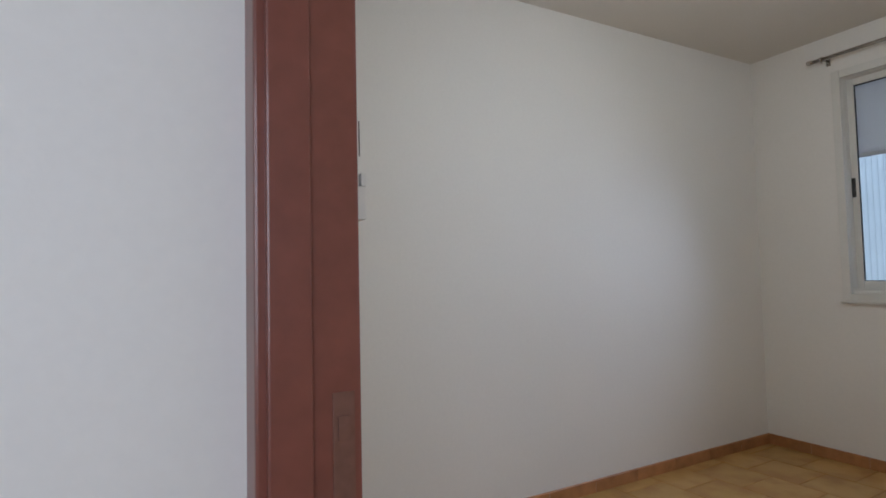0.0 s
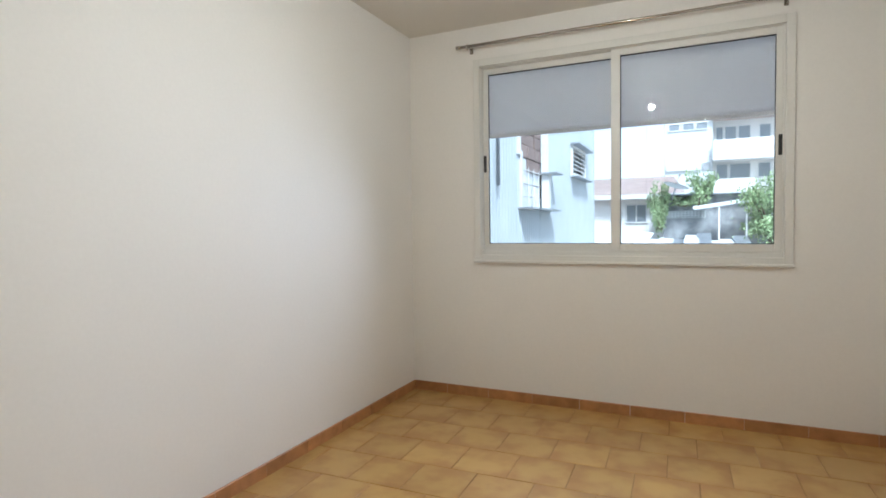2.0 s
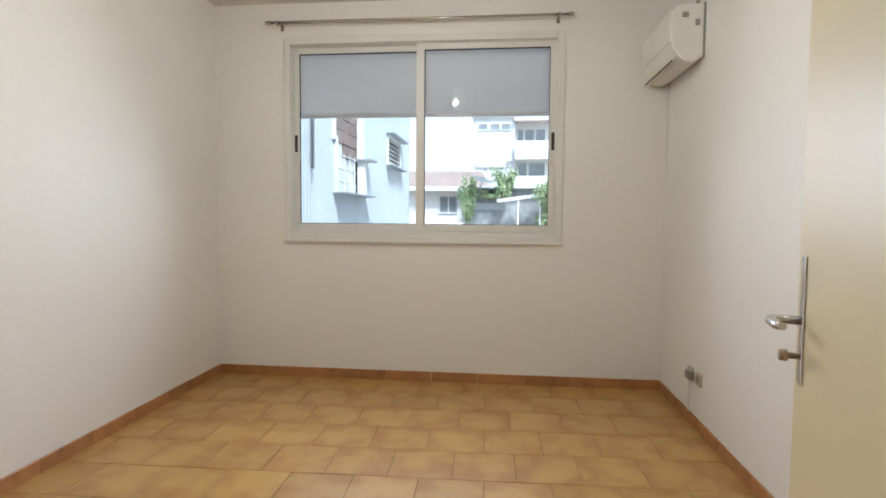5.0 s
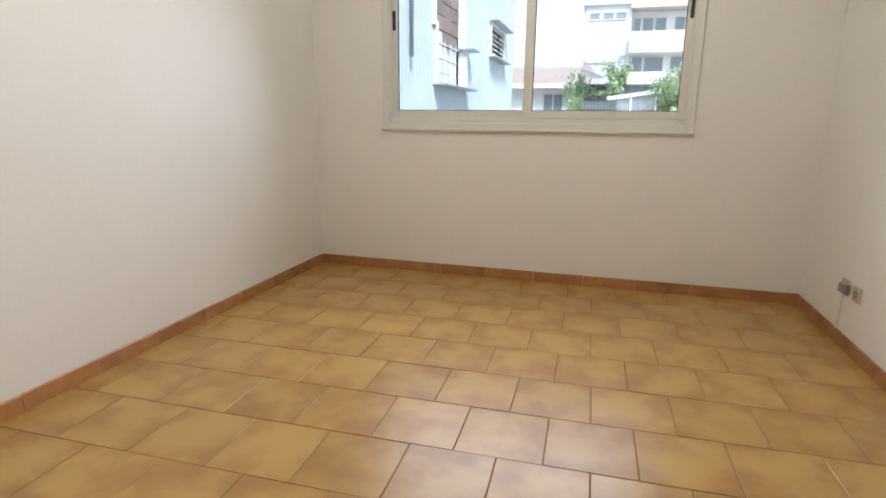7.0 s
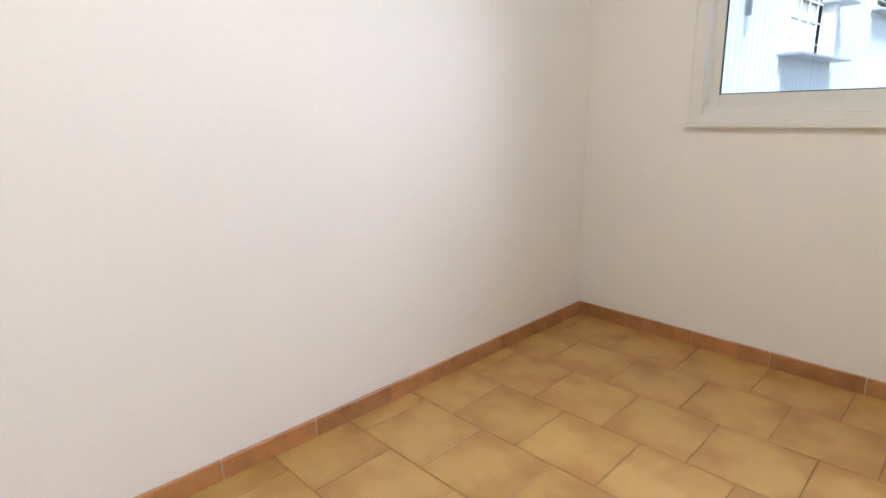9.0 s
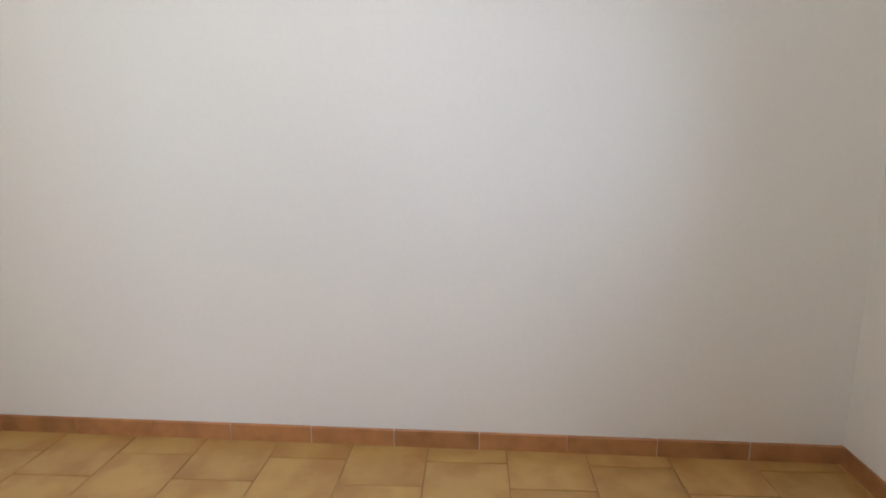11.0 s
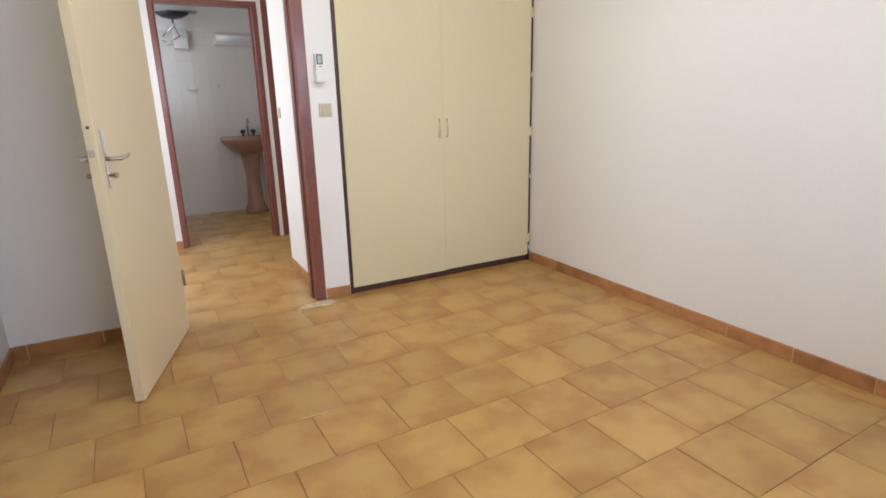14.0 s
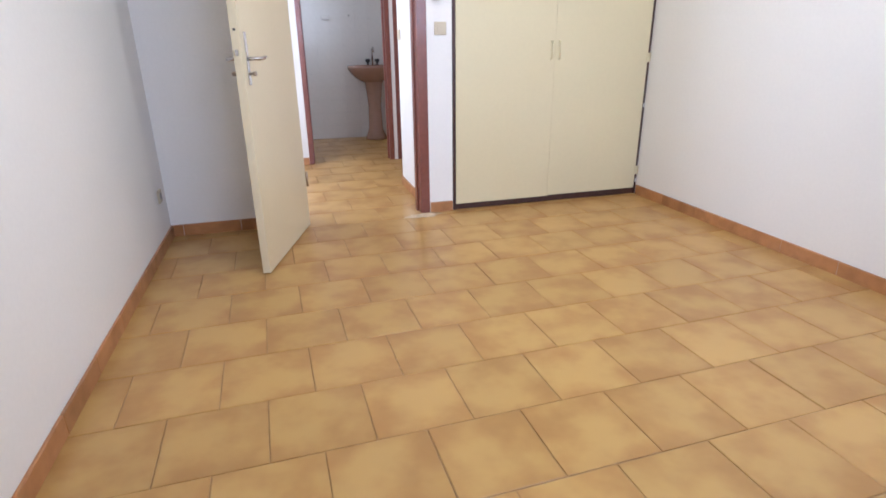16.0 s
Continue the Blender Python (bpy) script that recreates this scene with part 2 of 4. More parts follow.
def thing(name, label, category, at=(0, 0, 0), group="", kind=""):
    ob = new(name)
    ob.empty_display_size = 0.1
    ob.location = at
    return tagged(ob, label, category, group, kind)


def solid(name, bm, mat, label, category, group="", kind=""):
    return tagged(new(name, finish(bm, name, mat)), label, category, group, kind)


def slab(axis, lo, hi, u0, u1, z0, z1, holes):
    """A wall from u0 to u1 and z0 to z1, lo to hi thick along axis ('x' or 'y'), with rectangular holes (ua, ub, za, zb) through it."""
    bm = bmesh.new()
    us = sorted({u0, u1, *[h[0] for h in holes], *[h[1] for h in holes]})
    zs = sorted({z0, z1, *[h[2] for h in holes], *[h[3] for h in holes]})
    us = [u for u in us if u0 <= u <= u1]
    zs = [z for z in zs if z0 <= z <= z1]
    def full(i, j):
        if not (0 <= i < len(us) - 1 and 0 <= j < len(zs) - 1):
            return False
        u, z = (us[i] + us[i + 1]) / 2, (zs[j] + zs[j + 1]) / 2
        return not any(h[0] < u < h[1] and h[2] < z < h[3] for h in holes)
    cache = {}
    def vert(w, u, z):
        key = (w, u, z)
        if key not in cache:
            cache[key] = bm.verts.new((w, u, z) if axis == "x" else (u, w, z))
        return cache[key]
    for i in range(len(us) - 1):
        for j in range(len(zs) - 1):
            if not full(i, j):
                continue
            a, b, c, d = us[i], us[i + 1], zs[j], zs[j + 1]
            for w in (lo, hi):
                bm.faces.new([vert(w, a, c), vert(w, b, c), vert(w, b, d), vert(w, a, d)])
            for di, dj, p, q in ((-1, 0, (a, c), (a, d)), (1, 0, (b, c), (b, d)), (0, -1, (a, c), (b, c)), (0, 1, (a, d), (b, d))):
                if not full(i + di, j + dj):
                    bm.faces.new([vert(lo, *p), vert(lo, *q), vert(hi, *q), vert(hi, *p)])
    return bm


def rect_ring(bm, x0, x1, z0, z1, y0, y1, wl, wr, wb, wt, bevel=0.004):
    """A rectangular frame in the xz plane, made of four butted bars."""
    box(bm, (x0, y0, z0), (x0 + wl, y1, z1), bevel)
    box(bm, (x1 - wr, y0, z0), (x1, y1, z1), bevel)
    box(bm, (x0 + wl, y0 + 0.001, z0), (x1 - wr, y1 - 0.001, z0 + wb), bevel)
    box(bm, (x0 + wl, y0 + 0.001, z1 - wt), (x1 - wr, y1 - 0.001, z1), bevel)
    return bm


def structure(name, bm, mat, label, category="wall"):
    return solid(name, bm, mat, label, category, kind="structure")


# ---- structure ----
OUT = 0.20
structure("wall_west", slab("x", -OUT, 0, -0.75, D + OUT, -0.1, H, []), M_WALL, "smooth white painted bedroom wall")
structure("wall_north", slab("y", D, D + OUT, 0, W, -0.1, H, [(WL, WR, WB, WT)]), M_WALL, "white painted wall with a wide window opening")
structure("wall_east", slab("x", W, W + OUT, -T, D + OUT, -0.1, H, []), M_WALL, "white painted bedroom wall with scuffs")
structure("wall_south", slab("y", -T, 0, WAX, W, -0.1, H, [(JX0, JX1, -0.2, 2.06)]), M_WALL, "white painted wall with the bedroom doorway")
structure("wall_closet_back", slab("y", -0.84, -0.65, 0, HX - 0.12, -0.1, H, []), M_HALL, "pale closet back wall along the side passage")
structure("wall_hall_west", slab("x", HX - 0.12, HX, -0.84, -T, -0.1, H, []), M_HALL, "short pale hall wall ending at a side passage")
structure("wall_hall_south", slab("y", HY - 0.10, HY, 0.40, 3.70, -0.1, H, [(0.58, 1.400, -0.2, 2.02), (1.434, 2.252, -0.2, 2.0)]), M_HALL, "pale hall wall with the bathroom doorway and a second doorway")
# out of view; the opening is added to let light into the hall
structure("wall_hall_east", slab("x", 3.60, 3.70, HY, -T, -0.1, H, [(-1.45, -0.35, 0.85, 2.15)]), M_HALL, "pale hall end wall with an unseen opening added for light")
structure("wall_hall_north", slab("y", -T, 0, W + OUT, 3.70, -0.1, H, []), M_HALL, "pale hall wall")
structure("wall_side_room", slab("x", 0.30, 0.40, HY - 0.1, -0.84, -0.1, H, []), M_HALL, "plain wall of the side room")
structure("wall_bath_south", slab("y", BY - 0.15, BY, 0.75, 2.75, -0.1, H, []), M_HALL, "pale painted bathroom wall above tiles")
structure("wall_bath_west", slab("x", 0.75, 0.90, BY, HY - 0.10, -0.1, H, []), M_HALL, "pale bathroom side wall")
# its high opening is never seen, only made to admit light
structure("wall_bath_east", slab("x", 2.60, 2.75, BY, HY - 0.10, -0.1, H, [(-3.20, -2.50, 1.45, 2.25)]), M_HALL, "pale bathroom side wall with an unseen high opening added for light")
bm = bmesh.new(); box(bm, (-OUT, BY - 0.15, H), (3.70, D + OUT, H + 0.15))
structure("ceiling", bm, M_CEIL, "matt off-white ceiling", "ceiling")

# ---- baseboards' and doors' trim ----
def door_frame(name, label, axis, w0, w1, u0, u1, top, width, stop=True):
    """A wooden frame in a doorway: two jambs and a head, proud of the wall by 8 mm, each with a rebate stop."""
    fr = thing(name, label, "door frame", kind="structure")
    def bar(nm, ua, ub, za, zb, wa, wb, bev=0.004):
        bm = bmesh.new()
        if axis == "y":
            box(bm, (ua, wa, za), (ub, wb, zb), bev)
        else:
            box(bm, (wa, ua, za), (wb, ub, zb), bev)
        return part(nm, bm, M_FRAME, fr)
    lo, hi = w0 - 0.008, w1 + 0.004
    bar("jamb", u0, u0 + width, 0.0, top, lo, hi)
    bar("jamb", u1 - width, u1, 0.0, top, lo, hi)
    bar("head", u0 + width, u1 - width, top - width, top, lo + 0.001, hi - 0.001)
    if stop:
        mid = (lo + hi) / 2
        bar("stop", u0 + width, u0 + width + 0.012, 0.0, top - width, lo + 0.012, mid, 0.003)
        bar("stop", u1 - width - 0.012, u1 - width, 0.0, top - width, lo + 0.012, mid, 0.003)
    return fr


bed_frame = door_frame("door_frame_1", "dark red-brown varnished wooden door frame with a strike plate", "y", -T, 0, JX0, JX1, 2.06, 0.062)
bm = bmesh.new(); box(bm, (JX0 + 0.062, -0.034, 0.925), (JX0 + 0.0645, -0.006, 1.068), 0.001)
box(bm, (JX0 + 0.0645, -0.028, 1.010), (JX0 + 0.068, -0.012, 1.040), 0.001)
part("strike_plate", bm, M_STRIKE, bed_frame, "worn brass strike plate")
door_frame("door_frame_2", "dark brown wooden frame round the bathroom doorway", "y", HY - 0.10, HY, 1.434, 2.252, 2.0, 0.042)
door_frame("door_frame_3", "dark brown wooden frame of the second doorway", "y", HY - 0.10, HY, 0.58, 1.400, 2.02, 0.042)
d3 = thing("door_3", "orange-brown varnished wooden door, closed beside the bathroom doorway", "door", kind="structure")
bm = bmesh.new(); box(bm, (0.624, HY - 0.036, 0.01), (1.356, HY - 0.002, 1.975), 0.003)
part("leaf", bm, M_ORANGE, d3)
bm = bmesh.new(); tube(bm, [(0.69, HY - 0.003, 1.0), (0.69, HY + 0.045, 1.0), (0.70, HY + 0.05, 1.0), (0.80, HY + 0.05, 1.0)], 0.009)
part("door_handle", bm, M_CHROME, d3)

# ---- bedroom door, open into the room ----
def bedroom_door():
    hinge, tip = Vector((2.357, 0.043, 0)), Vector((2.588, 0.788, 0))
    d = (tip - hinge).normalized()
    m = Matrix.Translation(hinge) @ Matrix.Rotation(math.atan2(d.y, d.x), 4, "Z")
    ln = (tip - hinge).length
    door = thing("door_1", "cream painted flush door standing open into the bedroom", "door", kind="structure")
    door.matrix_world = m
    bm = bmesh.new(); box(bm, (0, -0.038, 0.008), (ln, 0.0, 2.015), 0.0025)
    leaf = part("leaf", bm, M_DOOR, door)
    # lock fittings in the leading edge
    bm = bmesh.new(); box(bm, (ln - 0.0005, -0.029, 0.9270), (ln + 0.0015, -0.009, 1.1470), 0.0005)
    part("lock_plate", bm, M_DOOR, door)
    bm = bmesh.new(); box(bm, (ln + 0.001, -0.026, 1.0120), (ln + 0.010, -0.012, 1.0370), 0.002)
    part("latch_bolt", bm, M_CHROME, door)
    bm = bmesh.new(); box(bm, (ln + 0.001, -0.025, 1.1120), (ln + 0.003, -0.014, 1.1220), 0.0005)
    part("screw", bm, M_BLACK, door)
    for sgn in (1, -1):
        y = 0.0 if sgn > 0 else -0.038
        bm = bmesh.new(); box(bm, (ln - 0.067, min(y, y + sgn * 0.004), 0.8890), (ln - 0.039, max(y, y + sgn * 0.004), 1.1090), 0.0018)
        plate = part("handle_plate", bm, M_CHROME, door, "long chrome handle plate")
        bm = bmesh.new(); lx = ln - 0.053
        tube(bm, [(lx, y + sgn * 0.003, 0.9990), (lx, y + sgn * 0.040, 0.9990), (lx - 0.006, y + sgn * 0.048, 0.9990), (lx - 0.020, y + sgn * 0.051, 0.9990), (lx - 0.075, y + sgn * 0.050, 1.0010), (lx - 0.110, y + sgn * 0.047, 1.0050)],
             [0.008, 0.008, 0.0085, 0.0085, 0.0075, 0.006], 14)
        part("lever", bm, M_CHROME, door)
        bm = bmesh.new(); tube(bm, [(lx, y + sgn * 0.003, 0.9370), (lx, y + sgn * 0.020, 0.9370), (lx, y + sgn * 0.022, 0.9370), (lx, y + sgn * 0.034, 0.9370)], [0.0055, 0.0055, 0.0105, 0.0095], 14)
        part("thumb_turn", bm, M_BRASS, door, "small brass thumb turn")
    for z in (0.25, 1.75):
        bm = bmesh.new(); tube(bm, [(-0.004, 0.006, z), (-0.004, 0.006, z + 0.09)], 0.007)
        part("hinge", bm, M_BRASS, door)
    return door


bedroom_door()


def paint_smear():
    r = random.Random(11)
    bm = bmesh.new()
    ring = []
    for i in range(26):
        a = 2 * math.pi * i / 26
        k = 1 + r.uniform(-0.28, 0.28)
        ring.append(bm.verts.new((1.640 + 0.125 * k * math.cos(a), 0.062 + 0.050 * k * math.sin(a), 0.0016)))
    c = bm.verts.new((1.640, 0.062, 0.0021))
    for i in range(26):
        bm.faces.new((c, ring[i], ring[(i + 1) % 26]))
    return solid("paint_smear", bm, M_SMEAR, "dried pale plaster smear on the tiles by the door frame", "stain")


paint_smear()

# ---- wardrobe built into the south-west recess ----
def wardrobe():
    wd = thing("wardrobe", "built-in wardrobe with two cream laminate doors and dark brown frame", "wardrobe")
    bm = bmesh.new()
    box(bm, (WAX - 0.022, -0.60, 0.0), (WAX, 0.002, 2.50), 0.002)
    box(bm, (0.001, -0.60, 0.0), (0.021, -0.004, 2.50), 0.002)
    box(bm, (0.021, -0.60, 2.46), (WAX - 0.022, 0.0, 2.50), 0.002)
    box(bm, (0.021, -0.60, 0.046), (WAX - 0.022, -0.585, 2.46))
    part("carcass", bm, M_DARKWOOD, wd, "dark brown carcass edges")
    bm = bmesh.new(); box(bm, (0.003, -0.40, 0.0), (WAX - 0.024, -0.012, 0.044), 0.002)
    part("plinth", bm, M_DARKWOOD, wd)
    for x0, x1, z0, tilt, hx in ((0.022, 0.7190, 0.046, 0.0, 0.690), (0.7198, WAX - 0.024, 0.041, 0.0, 0.745)):
        bm = bmesh.new(); box(bm, (x0, -0.018, z0), (x1, 0.002, 2.455), 0.0018)
        leaf = part("door", bm, M_CREAM, wd)
        bm = bmesh.new()
        tube(bm, [(hx, 0.001, 0.95), (hx, 0.016, 0.954), (hx, 0.020, 0.965), (hx, 0.020, 1.045), (hx, 0.016, 1.056), (hx, 0.001, 1.06)], 0.0055, 10)
        part("handle", bm, M_CREAM, leaf, "small cream pull handle")
    for z in (0.145, 0.92, 1.70):
        bm = bmesh.new(); box(bm, (0.002, -0.012, z), (0.030, 0.006, z + 0.062), 0.002)
        part("hinge", bm, M_CREAM, wd, "cream painted hinge")
    for z in (0.085, 0.62, 1.32):
        bm = bmesh.new(); box(bm, (0.003, -0.010, z), (0.012, -0.001, z + 0.03), 0.001)
        part("paint_chip", bm, M_PLASTIC, wd, "fleck of white paint on the frame")
    return wd


wardrobe()

# ---- window ----
def window():
    w = thing("window_1", "white aluminium sliding window with two sashes and black latches", "window", kind="structure")
    y0 = D
    bm = bmesh.new(); rect_ring(bm, 0.514, 2.469, 0.990, 2.423, y0 - 0.018, y0 + 0.012, 0.046, 0.046, 0.046, 0.050, 0.004)
    part("trim", bm, M_ALU, w, "flat off-white window trim")
    bm = bmesh.new(); box(bm, (0.508, y0 - 0.030, 0.983), (2.475, y0 - 0.002, 1.000), 0.004)
    part("window_sill", bm, M_ALU, w)
    bm = bmesh.new(); rect_ring(bm, WL, WR, WB, WT, y0 + 0.012, y0 + 0.105, 0.020, 0.020, 0.024, 0.022, 0.003)
    part("window_frame", bm, M_ALU, w)
    bm = bmesh.new()
    for yy in (0.034, 0.066):
        box(bm, (WL + 0.02, y0 + yy, WB + 0.024), (WR - 0.02, y0 + yy + 0.004, WB + 0.034), 0.001)
    part("track", bm, M_ALU, w)
    sashes = (("left", WL + 0.012, 1.513, 0.068, 0.096), ("right", 1.455, WR - 0.012, 0.026, 0.056))
    for nm, x0, x1, ya, yb in sashes:
        sash = part("sash", rect_ring(bmesh.new(), x0, x1, WB + 0.030, WT - 0.016, y0 + ya, y0 + yb, 0.042, 0.056 if nm == "left" else 0.042, 0.046, 0.046, 0.004) if nm == "left" else
                    rect_ring(bmesh.new(), x0, x1, WB + 0.030, WT - 0.016, y0 + ya, y0 + yb, 0.058, 0.042, 0.046, 0.046, 0.004), M_ALU, w)
        gx0, gx1 = (x0 + 0.042, x1 - 0.056) if nm == "left" else (x0 + 0.058, x1 - 0.042)
        gz0, gz1 = WB + 0.076, WT - 0.062
        ym = y0 + (ya + yb) / 2
        part("gasket", rect_ring(bmesh.new(), gx0 - 0.002, gx1 + 0.002, gz0 - 0.002, gz1 + 0.002, ym - 0.006, ym + 0.006, 0.006, 0.006, 0.006, 0.008, 0.001), M_RUBBER, sash)
        bm = bmesh.new(); box(bm, (gx0 + 0.002, ym - 0.002, gz0 + 0.002), (gx1 - 0.002, ym + 0.002, gz1 - 0.002))
        pane = part("pane", bm, M_GLASS, sash, "clear window glass")
        pane.visible_shadow = False
    for x, y in ((WL + 0.030, 0.066), (WR - 0.030, 0.024)):
        bm = bmesh.new(); box(bm, (x - 0.010, y0 + y - 0.006, 1.632), (x + 0.010, y0 + y + 0.004, 1.752), 0.003)
        box(bm, (x - 0.005, y0 + y - 0.011, 1.655), (x + 0.005, y0 + y - 0.005, 1.70), 0.002)
        part("latch", bm, M_BLACK, w, "black recessed latch")
    return w


window()

def roller_shutter():
    sh = thing("roller_shutter", "grey outdoor shutter curtain lowered almost halfway over the window", "shutter")
    y = D + 0.150
    bm = bmesh.new()
    nx, nz = 26, 14
    grid = []
    for j in range(nz + 1):
        z = 1.905 + (WT + 0.02 - 1.905) * j / nz
        grid.append([bm.verts.new((WL + 0.01 + (WR - WL - 0.02) * i / nx, y + 0.004 * math.sin(i * 0.8) * (1 - j / nz) + 0.002 * math.sin(i * 2.1 + j), z)) for i in range(nx + 1)])
    for j in range(nz):
        for i in range(nx):
            bm.faces.new((grid[j][i], grid[j][i + 1], grid[j + 1][i + 1], grid[j + 1][i])).smooth = True
    r = bmesh.ops.solidify(bm, geom=bm.faces[:], thickness=0.004)
    part("curtain", bm, M_BLIND, sh)
    bm = bmesh.new(); box(bm, (WL + 0.006, y - 0.010, 1.887), (WR - 0.006, y + 0.012, 1.911), 0.004)
    part("bottom_bar", bm, M_BLIND, sh)
    for x in (WL, WR - 0.018):
        bm = bmesh.new(); box(bm, (x + 0.0005, y - 0.014, WB + 0.002), (x + 0.0175, y + 0.016, WT - 0.002), 0.002)
        part("guide_rail", bm, M_ALU, sh)
    return sh


roller_shutter()

def curtain_rod():
    rod = thing("curtain_rod", "bare metal curtain rod on two small brackets above the window", "curtain rod")
    y, z = D - 0.085, 2.500
    bm = bmesh.new(); tube(bm, [(0.452, y, z), (1.6, y, z), (1.62, y, z), (2.478, y, z)], [0.0105, 0.0105, 0.009, 0.009], 16)
    part("rod", bm, M_STEEL, rod)
    for x, s in ((0.452, -1), (2.478, 1)):
        bm = bmesh.new(); tube(bm, [(x, y, z), (x + s * 0.004, y, z), (x + s * 0.006, y, z), (x + s * 0.034, y, z), (x + s * 0.038, y, z)], [0.0105, 0.013, 0.0145, 0.0135, 0.007], 16)
        part("finial", bm, M_STEEL, rod)
    for x in (0.50, 2.42):
        bm = bmesh.new()
        box(bm, (x - 0.012, D - 0.004, z - 0.030), (x + 0.012, D, z + 0.030), 0.0015)
        tube(bm, [(x, D - 0.003, z), (x, y, z)], 0.006, 10)
        tube(bm, [(x - 0.006, y, z), (x + 0.006, y, z)], 0.016, 14)
        tube(bm, [(x, y, z - 0.013), (x, y, z - 0.026)], 0.004, 8)
        part("bracket", bm, M_STEEL, rod)
    return rod


curtain_rod()

def air_conditioner():
    ac = thing("air_conditioner", "white split air conditioner indoor unit mounted high in the corner", "air conditioner")
    y0, y1, z0, z1 = 2.93, D - 0.012, 2.030, 2.345
    prof = [(0.0, z0 + 0.035), (0.055, z0), (0.115, z0 + 0.012), (0.165, z0 + 0.070), (0.178, z0 + 0.12), (0.172, z1 - 0.03), (0.155, z1 - 0.006), (0.02, z1), (0.0, z1)]
    def shell(bm, ya, yb, grow=0.0):
        a = [bm.verts.new((W - d - grow * (d > 0), ya, z)) for d, z in prof]
        b = [bm.verts.new((W - d - grow * (d > 0), yb, z)) for d, z in prof]
        for i in range(len(prof)):
            j = (i + 1) % len(prof)
            bm.faces.new((a[i], a[j], b[j], b[i]))
        bm.faces.new(a[::-1]); bm.faces.new(b)
        return bm
    bm = shell(bmesh.new(), y0, y1)
    bmesh.ops.recalc_face_normals(bm, faces=bm.faces)
    bmesh.ops.bevel(bm, geom=bm.edges[:], offset=0.006, segments=2, affect="EDGES")
    part("casing", bm, M_PLASTIC, ac)
    bm = bmesh.new(); box(bm, (W - 0.186, y0 + 0.012, z0 + 0.115), (W - 0.170, y1 - 0.012, z1 - 0.030), 0.006)
    part("front_panel", bm, M_PLASTIC, ac)
    rot = Matrix.Translation((W - 0.140, 0, z0 + 0.040)) @ Matrix.Rotation(radians(-42), 4, "Y")
    bm = bmesh.new(); box(bm, (-0.030, y0 + 0.035, -0.004), (0.012, y1 - 0.035, 0.003), 0.002, rot)
    part("louvre", bm, M_PLASTIC, ac)
    bm = bmesh.new(); box(bm, (-0.042, y0 + 0.030, -0.006), (-0.028, y1 - 0.030, 0.002), 0.001, rot)
    part("air_slot", bm, M_BLACK, ac, "dark air outlet slot")
    bm = bmesh.new(); box(bm, (W - 0.012, y0 - 0.004, z0 + 0.03), (W - 0.001, y0 + 0.006, z1 + 0.002), 0.001)
    part("mounting_plate", bm, M_GREYPL, ac)
    for xa, xb, za, zb in ((0.125, 0.090, 0.075, 0.045), (0.055, 0.030, 0.120, 0.085)):
        bm = bmesh.new(); box(bm, (W - xa, y0 - 0.0015, z1 - za), (W - xb, y0 + 0.001, z1 - zb), 0.0005)
        part("label_sticker", bm, M_GREYPL, ac, "small grey sticker on the end")
    bm = bmesh.new(); tube(bm, [(W - 0.012, 3.05, z1 - 0.02), (W - 0.012, 3.02, 2.43), (W - 0.012, 2.96, 2.51), (W - 0.010, 2.88, H - 0.002)], 0.009, 10)
    part("supply_cable", bm, M_GREYPL, ac, "grey supply cable up to the ceiling")
    bm = bmesh.new(); tube(bm, [(W - 0.007, D - 0.02, z0 + 0.05), (W - 0.004, D - 0.006, 1.9), (W - 0.004, D - 0.005, 1.62)], 0.003, 8)
    part("drain_line", bm, M_WALL, ac, "thin painted line down the corner")
    return ac


air_conditioner()

# ---- small fittings ----
def wall_switch(name, label, m):
    sw = thing(name, label, "light switch")
    sw.matrix_world = m
    bm = bmesh.new(); box(bm, (-0.037, 0.0, -0.037), (0.037, 0.008, 0.037), 0.003)
    part("plate", bm, M_IVORY, sw)
    bm = bmesh.new(); box(bm, (-0.021, 0.007, -0.021), (0.021, 0.012, 0.021), 0.002)
    part("rocker", bm, M_IVORY, sw)
    return sw


wall_switch("light_switch", "aged ivory square light switch beside the door frame", pose(1.487, 0.0, 1.140))
wall_switch("light_switch", "aged ivory light switch on the hall wall", pose(HX, -0.775, 1.12, 0, 0, -90))

def remote_control():
    rc = thing("remote_control", "white air conditioner remote control in a wall holder", "remote control")
    bm = bmesh.new(); box(bm, (1.489, 0.0165, 1.3410), (1.533, 0.0429, 1.4470), 0.005)
    part("body", bm, M_PLASTIC, rc)
    bm = bmesh.new(); box(bm, (1.494, 0.0421, 1.3870), (1.528, 0.0454, 1.4400), 0.001)
    part("screen_frame", bm, M_BLACK, rc)
    bm = bmesh.new(); box(bm, (1.500, 0.0445, 1.3930), (1.522, 0.0470, 1.4340), 0.0005)
    part("screen", bm, M_LCD, rc, "grey liquid crystal screen")
    bm = bmesh.new(); box(bm, (1.503, 0.0421, 1.3730), (1.519, 0.0462, 1.3790), 0.0008)
    part("button", bm, M_GREYPL, rc)
    bm = bmesh.new(); box(bm, (1.485, 0.0, 1.292), (1.537, 0.0165, 1.3850), 0.002)
    box(bm, (1.485, 0.0165, 1.292), (1.537, 0.0511, 1.3410), 0.002)
    box(bm, (1.485, 0.0437, 1.3415), (1.537, 0.0511, 1.3610), 0.001)
    part("holder", bm, M_PLASTIC, rc)
    return rc


remote_control()

